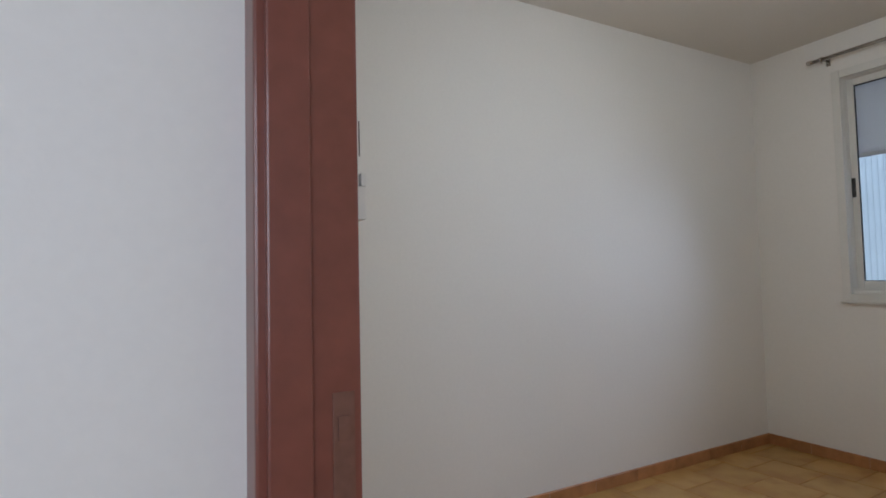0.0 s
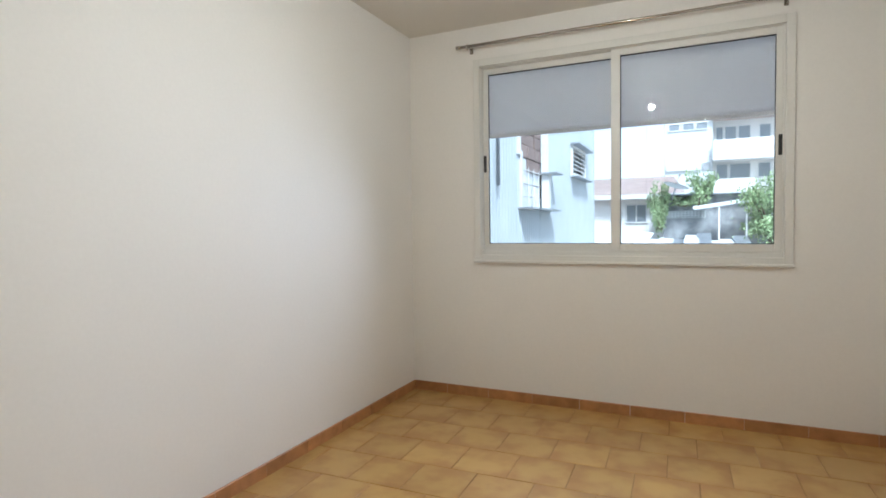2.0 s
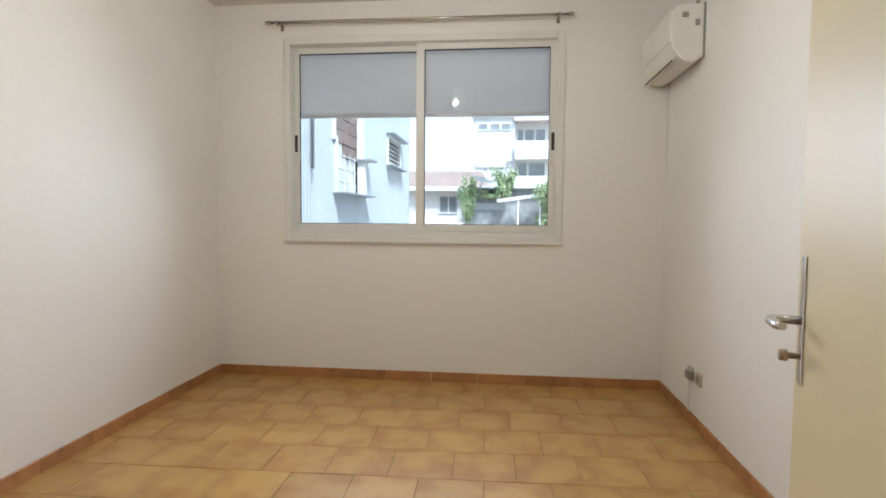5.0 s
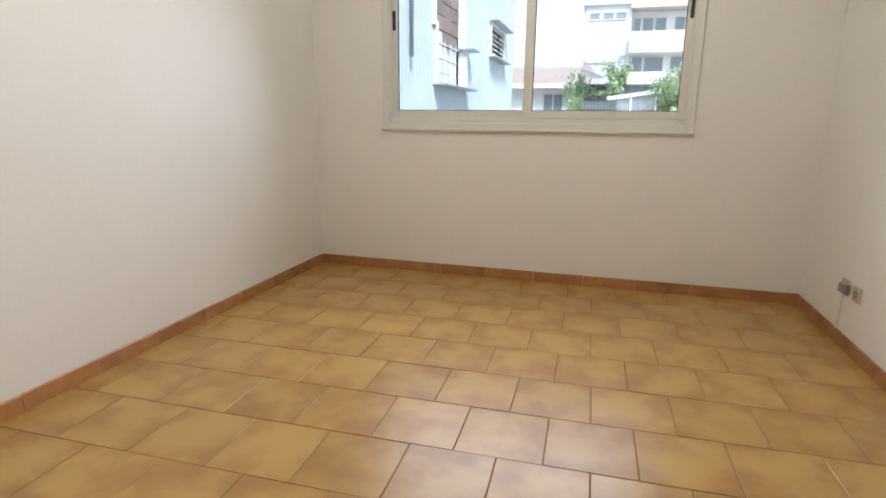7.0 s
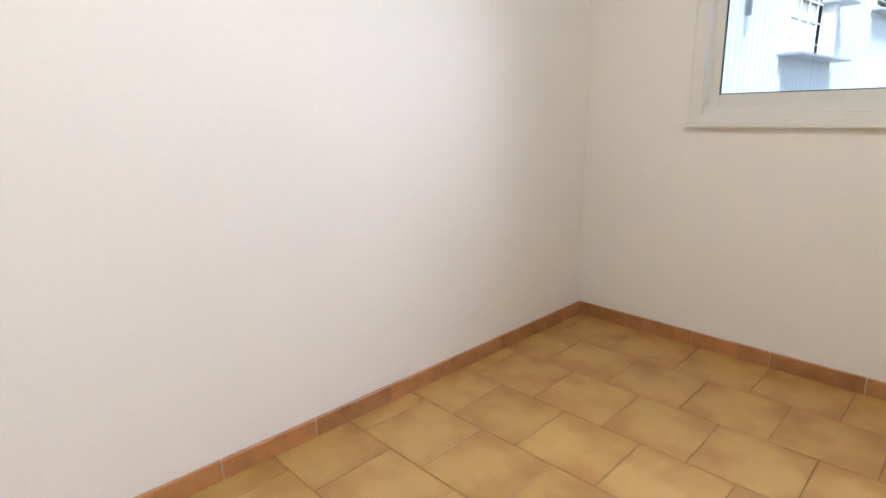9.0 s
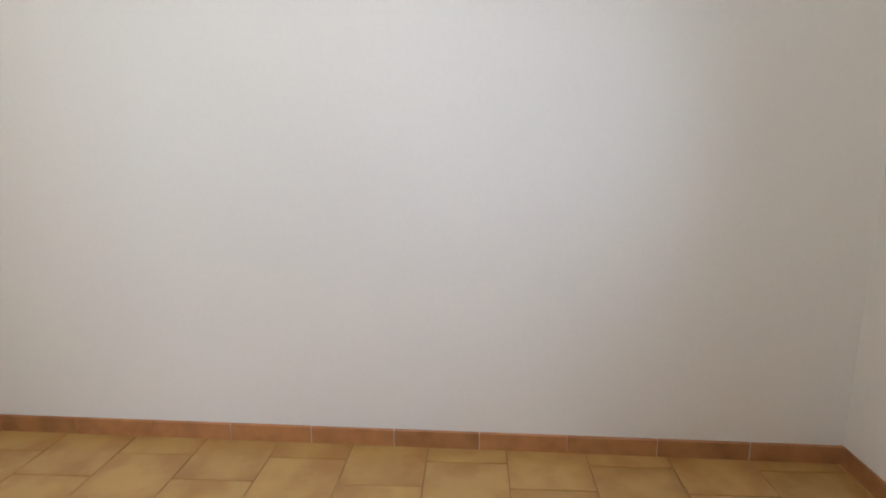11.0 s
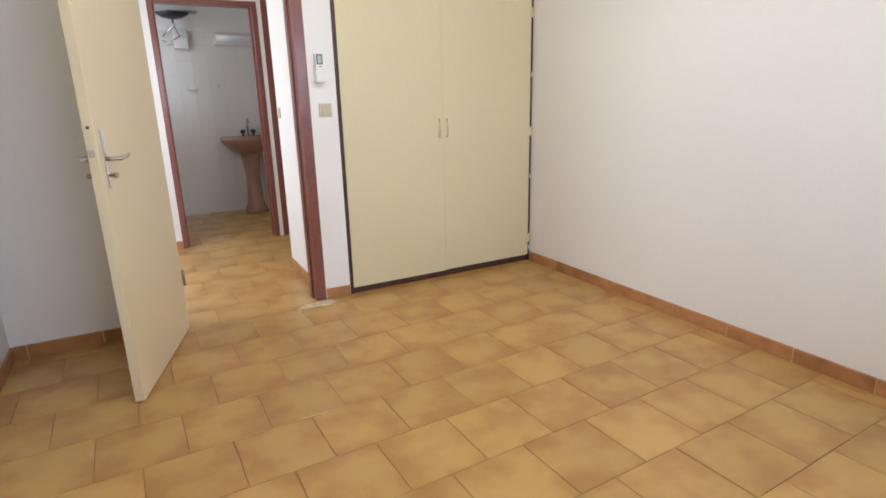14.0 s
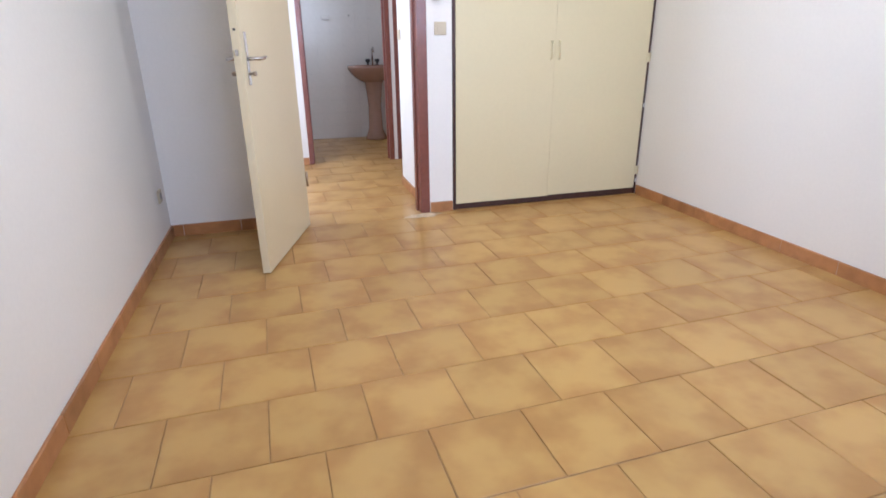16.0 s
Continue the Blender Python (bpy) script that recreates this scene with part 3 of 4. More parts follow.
def sockets():
    st = thing("wall_socket", "double grey-beige wall socket with a plug and a white cable", "socket")
    for y, mat in ((2.965, M_IVORY), (2.830, M_IVORY)):
        bm = bmesh.new(); box(bm, (W - 0.012, y - 0.036, 0.2521), (W, y + 0.036, 0.3261), 0.004)
        pl = part("plate", bm, mat, st)
        bm = bmesh.new(); tube(bm, [(W - 0.0115, y, 0.2891), (W - 0.015, y, 0.2891)], [0.022, 0.020], 18)
        part("socket_ring", bm, M_GREYPL, pl)
    bm = bmesh.new(); box(bm, (W - 0.040, 2.905, 0.2661), (W - 0.010, 2.960, 0.3141), 0.008)
    part("plug", bm, M_GREYPL, st, "dark plug")
    bm = bmesh.new(); box(bm, (W - 0.010, 2.978, 0.066), (W, 2.992, 0.2531), 0.002)
    part("cable_duct", bm, M_PLASTIC, st, "white cable duct down to the baseboard")
    return st


sockets()
s2 = thing("wall_socket", "small aged socket low on the wall by the corner", "socket")
bm = bmesh.new(); box(bm, (W - 0.010, 0.125, 0.250), (W, 0.195, 0.320), 0.003); part("plate", bm, M_IVORY, s2)
bm = bmesh.new(); tube(bm, [(W - 0.0095, 0.16, 0.285), (W - 0.013, 0.16, 0.285)], 0.02, 16); part("socket_ring", bm, M_GREYPL, s2)

def bulb():
    lamp = thing("pendant_bulb", "lit bare bulb hanging from a short ceiling cord", "lamp")
    x, y = 1.58, 1.80
    bm = bmesh.new(); lathe(bm, [(0.045, 0.0), (0.045, -0.015), (0.02, -0.028), (0.004, -0.03)], (x, y, H), 18)
    part("ceiling_rose", bm, M_PLASTIC, lamp)
    bm = bmesh.new(); tube(bm, [(x, y, H - 0.028), (x + 0.002, y, H - 0.12), (x, y, H - 0.20)], 0.003, 8)
    part("cord", bm, M_PLASTIC, lamp)
    bm = bmesh.new(); lathe(bm, [(0.006, 0.0), (0.016, -0.008), (0.019, -0.03), (0.019, -0.055), (0.014, -0.058)], (x, y, H - 0.20), 16)
    part("socket", bm, M_PLASTIC, lamp)
    bm = bmesh.new(); lathe(bm, [(0.013, 0.0), (0.016, -0.012), (0.020, -0.034), (0.0225, -0.050), (0.0225, -0.054)], (x, y, H - 0.254), 20)
    part("bulb_collar", bm, M_PLASTIC, lamp)
    bm = bmesh.new(); lathe(bm, [(0.0215, 0.0), (0.0220, -0.012), (0.0205, -0.026), (0.015, -0.040), (0.008, -0.047), (0.001, -0.049)], (x, y, H - 0.308), 20)
    part("bulb", bm, M_BULB, lamp, "glowing glass bulb")
    return lamp


bulb()

# ---- bathroom ----
def basin():
    b = thing("pedestal_basin", "brown ceramic pedestal washbasin against the tiled wall", "washbasin")
    cx, y0, y1, z = 1.41, BY + 0.012, BY + 0.44, 0.84
    bm = bmesh.new()
    rows = ((1.0, z), (1.02, z - 0.02), (0.96, z - 0.06), (0.72, z - 0.13), (0.42, z - 0.18))
    rings = []
    for k, zz in rows:
        ring = []
        for i in range(28):
            a = 2 * math.pi * i / 28
            px = cx + 0.27 * k * math.copysign(abs(math.cos(a)) ** 0.7, math.cos(a))
            py = (y0 + y1) / 2 + (y1 - y0) / 2 * (k if math.sin(a) > 0 else 1) * math.copysign(abs(math.sin(a)) ** 0.7, math.sin(a))
            ring.append(bm.verts.new((px, min(max(py, y0), y1 + 0.01), zz)))
        rings.append(ring)
    for p, q in zip(rings, rings[1:]):
        for i in range(28):
            bm.faces.new((p[i], p[(i + 1) % 28], q[(i + 1) % 28], q[i])).smooth = True
    bm.faces.new(rings[-1])
    prev = rings[0]
    for k, dz in ((0.88, 0.0), (0.80, -0.03), (0.55, -0.10), (0.15, -0.12)):
        ring = [bm.verts.new((cx + (v.co.x - cx) * k, BY + 0.24 + (v.co.y - BY - 0.24) * k, z + dz)) for v in rings[0]]
        for i in range(28):
            bm.faces.new((prev[i], ring[i], ring[(i + 1) % 28], prev[(i + 1) % 28])).smooth = True
        prev = ring
    bm.faces.new(prev[::-1])
    part("bowl", bm, M_BASIN, b)
    bm = bmesh.new(); lathe(bm, [(0.125, 0.0), (0.12, 0.03), (0.085, 0.12), (0.075, 0.40), (0.10, 0.64), (0.13, 0.695)], (cx - 0.02, BY + 0.2, 0.0), 20)
    part("pedestal", bm, M_BASIN, b)
    tap = part("tap", tube(bmesh.new(), [(cx - 0.04, BY + 0.07, 0.840), (cx - 0.04, BY + 0.07, 0.980), (cx - 0.04, BY + 0.08, 1.015), (cx - 0.04, BY + 0.12, 1.030), (cx - 0.04, BY + 0.165, 1.015), (cx - 0.04, BY + 0.18, 0.985)], 0.010, 12), M_CHROME, b, "chrome swan-neck tap")
    for dx in (-0.055, 0.055):
        bm = bmesh.new(); lathe(bm, [(0.012, 0.0), (0.012, 0.03), (0.026, 0.034), (0.028, 0.055), (0.018, 0.068)], (cx - 0.04 + dx, BY + 0.07, 0.840), 14)
        part("tap_handle", bm, M_BLACK, tap, "dark tap handle")
    return b


basin()
sl = thing("strip_light", "white tubular wall strip light over the basin", "lamp")
bm = bmesh.new(); box(bm, (1.15, BY + 0.008, 1.800), (1.60, BY + 0.045, 1.860), 0.006); part("housing", bm, M_PLASTIC, sl)
bm = bmesh.new(); tube(bm, [(1.19, BY + 0.075, 1.865), (1.58, BY + 0.075, 1.865)], 0.030, 16); part("cover", bm, M_TUBE, sl)
wf = thing("wall_lamp", "black dish-shaped wall lamp on a bent metal bracket", "lamp")
bm = bmesh.new(); lathe(bm, [(0.03, -0.05), (0.10, -0.035), (0.155, 0.0), (0.15, 0.006), (0.02, 0.01)], (1.980, BY + 0.16, 2.070), 22); part("dish", bm, M_BLACK, wf)
bm = bmesh.new(); box(bm, (1.750, BY + 0.08, 2.085), (2.030, BY + 0.24, 2.095), 0.003); part("top_plate", bm, M_FLASH, wf)
bm = bmesh.new()
tube(bm, [(1.980, BY + 0.16, 2.040), (1.980, BY + 0.14, 1.950), (2.060, BY + 0.1, 1.890), (2.080, BY + 0.02, 1.870)], 0.009, 10)
tube(bm, [(1.980, BY + 0.14, 1.950), (1.930, BY + 0.08, 1.870), (2.050, BY + 0.03, 1.800), (2.090, BY + 0.012, 1.830)], 0.007, 10)
part("bracket", bm, M_STEEL, wf)
bm = bmesh.new(); box(bm, (1.860, BY + 0.008, 1.750), (1.990, BY + 0.06, 1.930), 0.006); part("junction_box", bm, M_PLASTIC, wf, "white junction box")
hk = thing("soap_holder", "small chipped soap holder stub on the tiled wall", "soap holder")
bm = bmesh.new(); box(bm, (1.83, BY + 0.008, 1.335), (1.92, BY + 0.035, 1.375), 0.008); part("stub", bm, M_BTILE, hk)
hk = thing("wall_hook", "small metal hook on the bathroom tiles", "hook")
bm = bmesh.new(); tube(bm, [(1.61, BY + 0.008, 1.375), (1.61, BY + 0.035, 1.372), (1.61, BY + 0.04, 1.385)], 0.006, 8); part("peg", bm, M_STEEL, hk)

# ---- outdoors ----
GZ = -4.0
bm = bmesh.new()
gv = [bm.verts.new(p) for p in ((-600, -600, GZ), (600, -600, GZ), (600, 900, GZ), (-600, 900, GZ))]
bm.faces.new(gv)
structure("ground", bm, M_GROUND, "grey concrete yard and street ground", "ground")


def corrugated(y0, y1, z0, z1, x, depth=0.018, pitch=0.11):
    """A sheet of upright corrugations facing +x, with thickness."""
    bm = bmesh.new()
    n = max(2, int((y1 - y0) / pitch * 6))
    rows = []
    for z in (z0, z1):
        rows.append([bm.verts.new((x + depth * math.sin(2 * math.pi * (y0 + (y1 - y0) * i / n) / pitch), y0 + (y1 - y0) * i / n, z)) for i in range(n + 1)])
    for i in range(n):
        bm.faces.new((rows[0][i], rows[0][i + 1], rows[1][i + 1], rows[1][i])).smooth = True
    return bm


def neighbour():
    nb = thing("neighbour_house", "pale blue corrugated sheet house close beside the window", "house")
    x, ya, yb, top = -0.10, 4.1, 12.35, 6.2
    A0, A1, AZ, AT = 6.62, 8.08, 1.47, 4.4
    B0, B1, BZ, BT = 9.9, 11.25, 2.13, 2.72
    for p in ((ya, A0, GZ, top), (A0, A1, GZ, AZ), (A0, A1, AT, top), (A1, B0, GZ, top), (B0, B1, GZ, BZ), (B0, B1, BT, top), (B1, yb, GZ, top)):
        part("wall_sheet", corrugated(*p, x), M_SHEET, nb)
    bm = bmesh.new()
    box(bm, (-6.0, ya, GZ), (x - 0.30, yb - 0.03, top))
    part("inner_wall", bm, M_RENDERG, nb)
    bm = bmesh.new(); box(bm, (-6.0, yb - 0.03, GZ), (x + 0.025, yb + 0.02, top), 0.004)
    part("end_wall", bm, M_SHEET, nb)
    bm = bmesh.new(); box(bm, (-6.3, ya - 0.2, top), (x + 0.35, yb + 0.3, top + 0.06), 0.01)
    part("roof", bm, M_ROOF, nb)
    # tall opening: brown hollow blocks above, white blocks below
    for ya_, yb_, za_, zb_, out in ((A0 - 0.05, A0 + 0.015, 2.15, AT, 0.045), (A0 + 0.02, A0 + 0.085, AZ, 2.20, 0.050), (A1 - 0.03, A1 + 0.11, AZ, 2.02, 0.055), (A1 - 0.06, A1 + 0.02, 2.02, AT, 0.040)):
        bm = bmesh.new(); box(bm, (x - 0.06, ya_, za_), (x + out, yb_, zb_), 0.004)
        part("opening_trim", bm, M_TRIMW, nb)
    for z, yy0, yy1 in ((AZ, A0 - 0.02, A1 + 0.22), (2.03, A1 - 0.10, A1 + 0.32)):
        bm = bmesh.new(); box(bm, (x - 0.10, yy0, z - 0.012), (x + 0.20, yy1, z + 0.010), 0.003)
        part("flashing", bm, M_FLASH, nb, "zinc flashing strip")
    bs = bmesh.new(); box(bs, (0, -0.165, -0.085), (0.10, 0.165, 0.085), 0.012)
    brick_me = finish(bs, "block", M_BRICK)
    bs = bmesh.new(); box(bs, (0, -0.165, -0.085), (0.08, 0.165, 0.085), 0.010)
    white_me = finish(bs, "block", M_BLOCKW)
    r = random.Random(4)
    for j in range(17):
        z = AZ + 0.09 + 0.175 * j
        for i in range(4):
            y = A0 + 0.17 + 0.345 * i
            lower = z < 2.13 + 0.10 * (1.5 - i)
            ob = new("block", white_me if lower else brick_me)
            ob.location = (x - 0.16 + r.uniform(-0.012, 0.012), y + r.uniform(-0.006, 0.006), z)
            ob.parent = nb
    bm = bmesh.new()
    for k in range(5):
        box(bm, (x - 0.055, A0 + 0.12 + 0.28 * k, AZ + 0.01), (x - 0.045, A0 + 0.135 + 0.28 * k, 2.05), 0.002)
    for z in (1.62, 1.82, 2.0):
        box(bm, (x - 0.056, A0 + 0.09, z), (x - 0.044, A1 - 0.04, z + 0.012), 0.002)
    part("grille", bm, M_TRIMW, nb, "white metal grille")
    # louvred window
    lw = part("louvre_window", rect_ring(bmesh.new(), 0, B1 - B0, BZ, BT, -0.04, 0.06, 0.07, 0.07, 0.06, 0.06, 0.004), M_TRIMW, nb)
    lw.matrix_world = Matrix.Translation((x, B0, 0)) @ Matrix.Rotation(radians(90), 4, "Z")
    for k in range(6):
        bm = bmesh.new()
        box(bm, (-0.05, 0.07, -0.006), (0.05, B1 - B0 - 0.07, 0.006), 0.002, Matrix.Translation((x - 0.01, B0, BZ + 0.09 + 0.082 * k)) @ Matrix.Rotation(radians(38), 4, "Y"))
        part("slat", bm, M_TRIMW, nb)
    # dark sheet standing in for the shade behind the slats
    bm = bmesh.new(); box(bm, (x - 0.12, B0 + 0.05, BZ + 0.05), (x - 0.10, B1 - 0.05, BT - 0.05))
    part("dark_interior", bm, M_DARKSH, nb)
    for z, out in ((BT, 0.18), (BZ, 0.15)):
        bm = bmesh.new(); box(bm, (x - 0.03, B0 - 0.05, z - 0.015), (x + out, B1 + 0.15, z + 0.012), 0.004)
        part("hood", bm, M_FLASH, nb, "grey sheet hood")
    bm = bmesh.new(); tube(bm, [(x + 0.045, 5.74, 1.70), (x + 0.045, 5.74, top - 0.1)], 0.022, 12)
    part("downpipe", bm, M_FLASH, nb, "grey downpipe cut off short")
    return nb


neighbour()


def far_house():
    h = thing("far_house", "small white house with a red sheet roof paled for haze", "house")
    bm = bmesh.new(); box(bm, (-3.5, 20.0, GZ), (1.35, 25.0, 2.20), 0.01)
    part("wall", bm, M_WHITEW, h)
    bm = bmesh.new()
    vs = [bm.verts.new(p) for p in ((-3.9, 19.6, 2.20), (1.7, 19.6, 2.24), (1.25, 22.3, 3.04), (-3.2, 22.3, 3.04), (-3.9, 25.3, 2.20), (1.7, 25.3, 2.24))]
    for f in ((0, 1, 2, 3), (3, 2, 5, 4), (1, 5, 2), (0, 3, 4)):
        bm.faces.new([vs[i] for i in f])
    bmesh.ops.solidify(bm, geom=bm.faces[:], thickness=0.05)
    part("roof", bm, M_ROOF, h, "red sheet roof paled for haze")
    bm = bmesh.new(); box(bm, (-3.92, 19.52, 2.10), (1.72, 19.62, 2.26), 0.01)
    part("gutter", bm, M_TRIMW, h)
    win = part("window", rect_ring(bmesh.new(), -0.25, 0.47, 1.28, 1.95, 19.95, 20.02, 0.05, 0.05, 0.05, 0.05, 0.004), M_TRIMW, h)
    for x0 in (-0.20, 0.13):
        bm = bmesh.new(); box(bm, (x0, 19.985, 1.33), (x0 + 0.29, 20.01, 1.90), 0.003)
        part("pane", bm, M_WINDK, win)
    bm = bmesh.new(); box(bm, (0.09, 19.94, 1.33), (0.13, 20.0, 1.90), 0.003)
    part("mullion", bm, M_TRIMW, win)
    return h


far_house()


def apartment_block():
    a = thing("apartment_building", "three-storey pale concrete building with strip windows and balconies", "building")
    bm = bmesh.new(); box(bm, (0.45, 32.0, GZ), (2.80, 42.0, 6.95), 0.02)
    part("stair_tower", bm, M_RENDERG, a, "water-stained grey stair tower")
    bm = bmesh.new(); box(bm, (0.30, 31.8, 6.95), (2.85, 42.2, 7.10), 0.02)
    part("roof_slab", bm, M_WHITEW, a)
    bm = bmesh.new(); box(bm, (2.80, 32.8, GZ), (7.45, 42.0, 6.70), 0.02)
    part("wall", bm, M_WHITEW, a)
    bm = bmesh.new(); box(bm, (2.70, 31.7, 6.70), (7.75, 42.2, 6.90), 0.02)
    part("roof", bm, M_ROOF, a, "thin overhanging roof edge")
    for x0 in (0.64, 1.34, 1.98):
        w = part("window", rect_ring(bmesh.new(), x0, x0 + 0.58, 6.20, 6.60, 31.93, 32.02, 0.04, 0.04, 0.04, 0.04, 0.004), M_TRIMW, a)
        bm = bmesh.new(); box(bm, (x0 + 0.03, 31.97, 6.23), (x0 + 0.55, 32.01, 6.57)); part("pane", bm, M_WINDK, w)
    # pierced block strip under the landing
    # dark backing imitates the shade seen through the blocks
    bm = bmesh.new(); box(bm, (0.55, 31.93, 4.06), (2.20, 32.0, 4.42)); part("screen_back", bm, M_DARKSH, a)
    for j in range(4):
        for i in range(14):
            bm = bmesh.new(); rect_ring(bm, 0.56 + i * 0.117, 0.56 + (i + 1) * 0.117, 4.07 + j * 0.087, 4.07 + (j + 1) * 0.087, 31.88, 31.935, 0.026, 0.026, 0.022, 0.022, 0.0)
            part("pierced_block", bm, M_WHITEW, a)
    # no hole here: a dark panel gives the opening its shade
    bm = bmesh.new(); box(bm, (2.28, 31.95, 4.05), (2.70, 32.01, 4.45), 0.004); part("opening", bm, M_DARKSH, a, "dark panel for the shade in an unglazed opening")
    for z0, z1, xs in ((5.62, 6.38, ((2.95, 3.32), (3.38, 3.95), (4.02, 4.60), (4.98, 5.52), (5.75, 6.38), (6.44, 7.06))), (3.62, 4.40, ((2.98, 3.55), (3.62, 4.62), (4.94, 5.53), (5.75, 6.40), (6.46, 7.10)))):
        for x0, x1 in xs:
            w = part("window", rect_ring(bmesh.new(), x0, x1, z0, z1, 32.72, 32.82, 0.04, 0.04, 0.04, 0.04, 0.004), M_TRIMW, a)
            bm = bmesh.new(); box(bm, (x0 + 0.03, 32.76, z0 + 0.03), (x1 - 0.03, 32.81, z1 - 0.03)); part("pane", bm, M_WINDK, w)
    for z0, z1, x1 in ((4.62, 5.55, 7.15), (2.55, 3.52, 4.72)):
        bm = bmesh.new(); box(bm, (2.82, 31.6, z0), (x1, 31.72, z1), 0.01)
        box(bm, (2.82, 31.6, z0 - 0.10), (x1, 32.8, z0), 0.01)
        part("balcony", bm, M_WHITEW, a, "solid white balcony parapet")
    return a


apartment_block()


def shed():
    s = thing("garden_shed", "weathered outbuilding coloured dark as in shade, with pierced block walls and a white awning", "shed")
    # the wall's shade is in its dark colour
    bm = bmesh.new(); box(bm, (1.05, 18.6, GZ), (4.4, 21.0, 2.12), 0.01); part("wall", bm, M_DARKSH, s)
    bm = bmesh.new(); box(bm, (0.95, 18.3, 2.12), (4.5, 21.1, 2.17), 0.01); part("roof", bm, M_FLASH, s)
    for j in range(3):
        for i in range(12):
            bm = bmesh.new(); rect_ring(bm, 1.12 + i * 0.095, 1.12 + (i + 1) * 0.095, 1.42 + j * 0.075, 1.42 + (j + 1) * 0.075, 18.53, 18.60, 0.022, 0.022, 0.018, 0.018, 0.0)
            part("pierced_block", bm, M_RENDERG, s)
    bm = bmesh.new(); box(bm, (-0.75, -0.25, -0.015), (0.75, 0.25, 0.015), 0.005, Matrix.Translation((2.66, 17.8, 1.80)) @ Matrix.Rotation(radians(-8), 4, "Y") @ Matrix.Rotation(radians(12), 4, "X"))
    part("awning", bm, M_DISH, s, "tilted white sheet awning")
    for x in (2.60, 3.30):
        bm = bmesh.new(); tube(bm, [(x, 17.6, GZ), (x, 17.6, 1.74)], 0.022, 8); part("post", bm, M_TRIMW, s)
    bm = bmesh.new(); box(bm, (0.6, 15.2, GZ), (3.4, 17.6, 0.55), 0.01); part("low_wall", bm, M_RENDERG, s)
    rs = random.Random(23)
    for k in range(9):
        x = 0.55 + 0.33 * k
        m = Matrix.Translation((x, 16.4, 0.66 + rs.uniform(-0.06, 0.06))) @ Matrix.Rotation(radians(9 + rs.uniform(-4, 4)), 4, "X") @ Matrix.Rotation(radians(rs.uniform(-5, 5)), 4, "Y") @ Matrix.Rotation(radians(rs.uniform(-5, 5)), 4, "Z")
        bm = bmesh.new(); box(bm, (-0.19, -1.3, -0.012), (0.19, 1.3 + rs.uniform(-0.3, 0.2), 0.012), 0.004, m)
        part("roof_sheet", bm, rs.choice((M_TRIMW, M_FLASH, M_RENDERG, M_RENDERG)), s, "loose pale roof sheet")
    return s


shed()


def satellite_dish(m):
    d = thing("satellite_dish", "pale satellite dish tilted on a short mast", "satellite dish")
    d.matrix_world = m
    bm = bmesh.new()
    rings = []
    for k in range(6):
        rr = 0.38 * k / 5
        rings.append([bm.verts.new((rr * math.cos(2 * math.pi * i / 24), rr * math.sin(2 * math.pi * i / 24), 0.55 * rr * rr)) for i in range(24)] if k else [bm.verts.new((0, 0, 0))])
    for i in range(24):
        bm.faces.new((rings[0][0], rings[1][i], rings[1][(i + 1) % 24]))
        for k in range(1, 5):
            bm.faces.new((rings[k][i], rings[k + 1][i], rings[k + 1][(i + 1) % 24], rings[k][(i + 1) % 24])).smooth = True
    bmesh.ops.solidify(bm, geom=bm.faces[:], thickness=0.01)
    part("reflector", bm, M_DISH, d)
    bm = bmesh.new(); tube(bm, [(0, -0.30, 0.05), (0, -0.2, 0.3), (0, 0, 0.40)], 0.012, 8); part("feed_arm", bm, M_FLASH, d)
    bm = bmesh.new(); tube(bm, [(0, 0, 0.37), (0, 0, 0.44)], 0.03, 10); part("feed_horn", bm, M_GREYPL, d)
    bm = bmesh.new(); tube(bm, [(0, 0.02, -0.01), (0, 0.25, -0.35)], 0.02, 8); part("mast", bm, M_FLASH, d)
    return d


satellite_dish(pose(1.42, 17.9, 2.33, -6, 17, 0))


def climber(name, label, at, size, count, seed):
    """A hanging climber: woody stems and a loose mass of small leaves with gaps."""
    r = random.Random(seed)
    v = thing(name, label, "plant", at, group="creepers over the shed")
    bm = bmesh.new()
    tips = []
    for k in range(9):
        p = Vector((r.uniform(-0.3, 0.3) * size[0], r.uniform(-0.3, 0.3) * size[1], -size[2]))
        q = Vector((r.uniform(-1, 1) * size[0], r.uniform(-1, 1) * size[1], r.uniform(0.0, 1.0) * size[2]))
        mid = (p + q) / 2 + Vector((r.uniform(-0.2, 0.2), 0, r.uniform(-0.1, 0.2))) * size[0]
        tube(bm, [p, mid, q], [0.03, 0.02, 0.006], 6)
        tips += [mid, q, (mid + q) / 2, (p + mid) / 2]
    part("stems", bm, M_BARK, v)
    co, fa = [], []
    for _ in range(count):
        c = r.choice(tips) + Vector((r.gauss(0, 0.16) * size[0], r.gauss(0, 0.16) * size[1], r.gauss(0, 0.18) * size[2]))
        m = Euler((r.uniform(0, 6.3), r.uniform(0, 6.3), r.uniform(0, 6.3))).to_matrix()
        s = r.uniform(0.03, 0.065)
        b = len(co)
        co += [c + m @ Vector(p) * s for p in ((-1, 0, 0), (0, -0.5, 0.1), (1.1, 0, -0.1), (0, 0.5, 0.1))]
        fa += [(b, b + 1, b + 2), (b, b + 2, b + 3)]
    me = bpy.data.meshes.new("leaves")
    me.from_pydata([tuple(c) for c in co], [], fa)
    me.materials.append(M_LEAF)
    lv = new("leaves", me)
    lv.parent = v
    tagged(lv, kind="stuff")
    return v


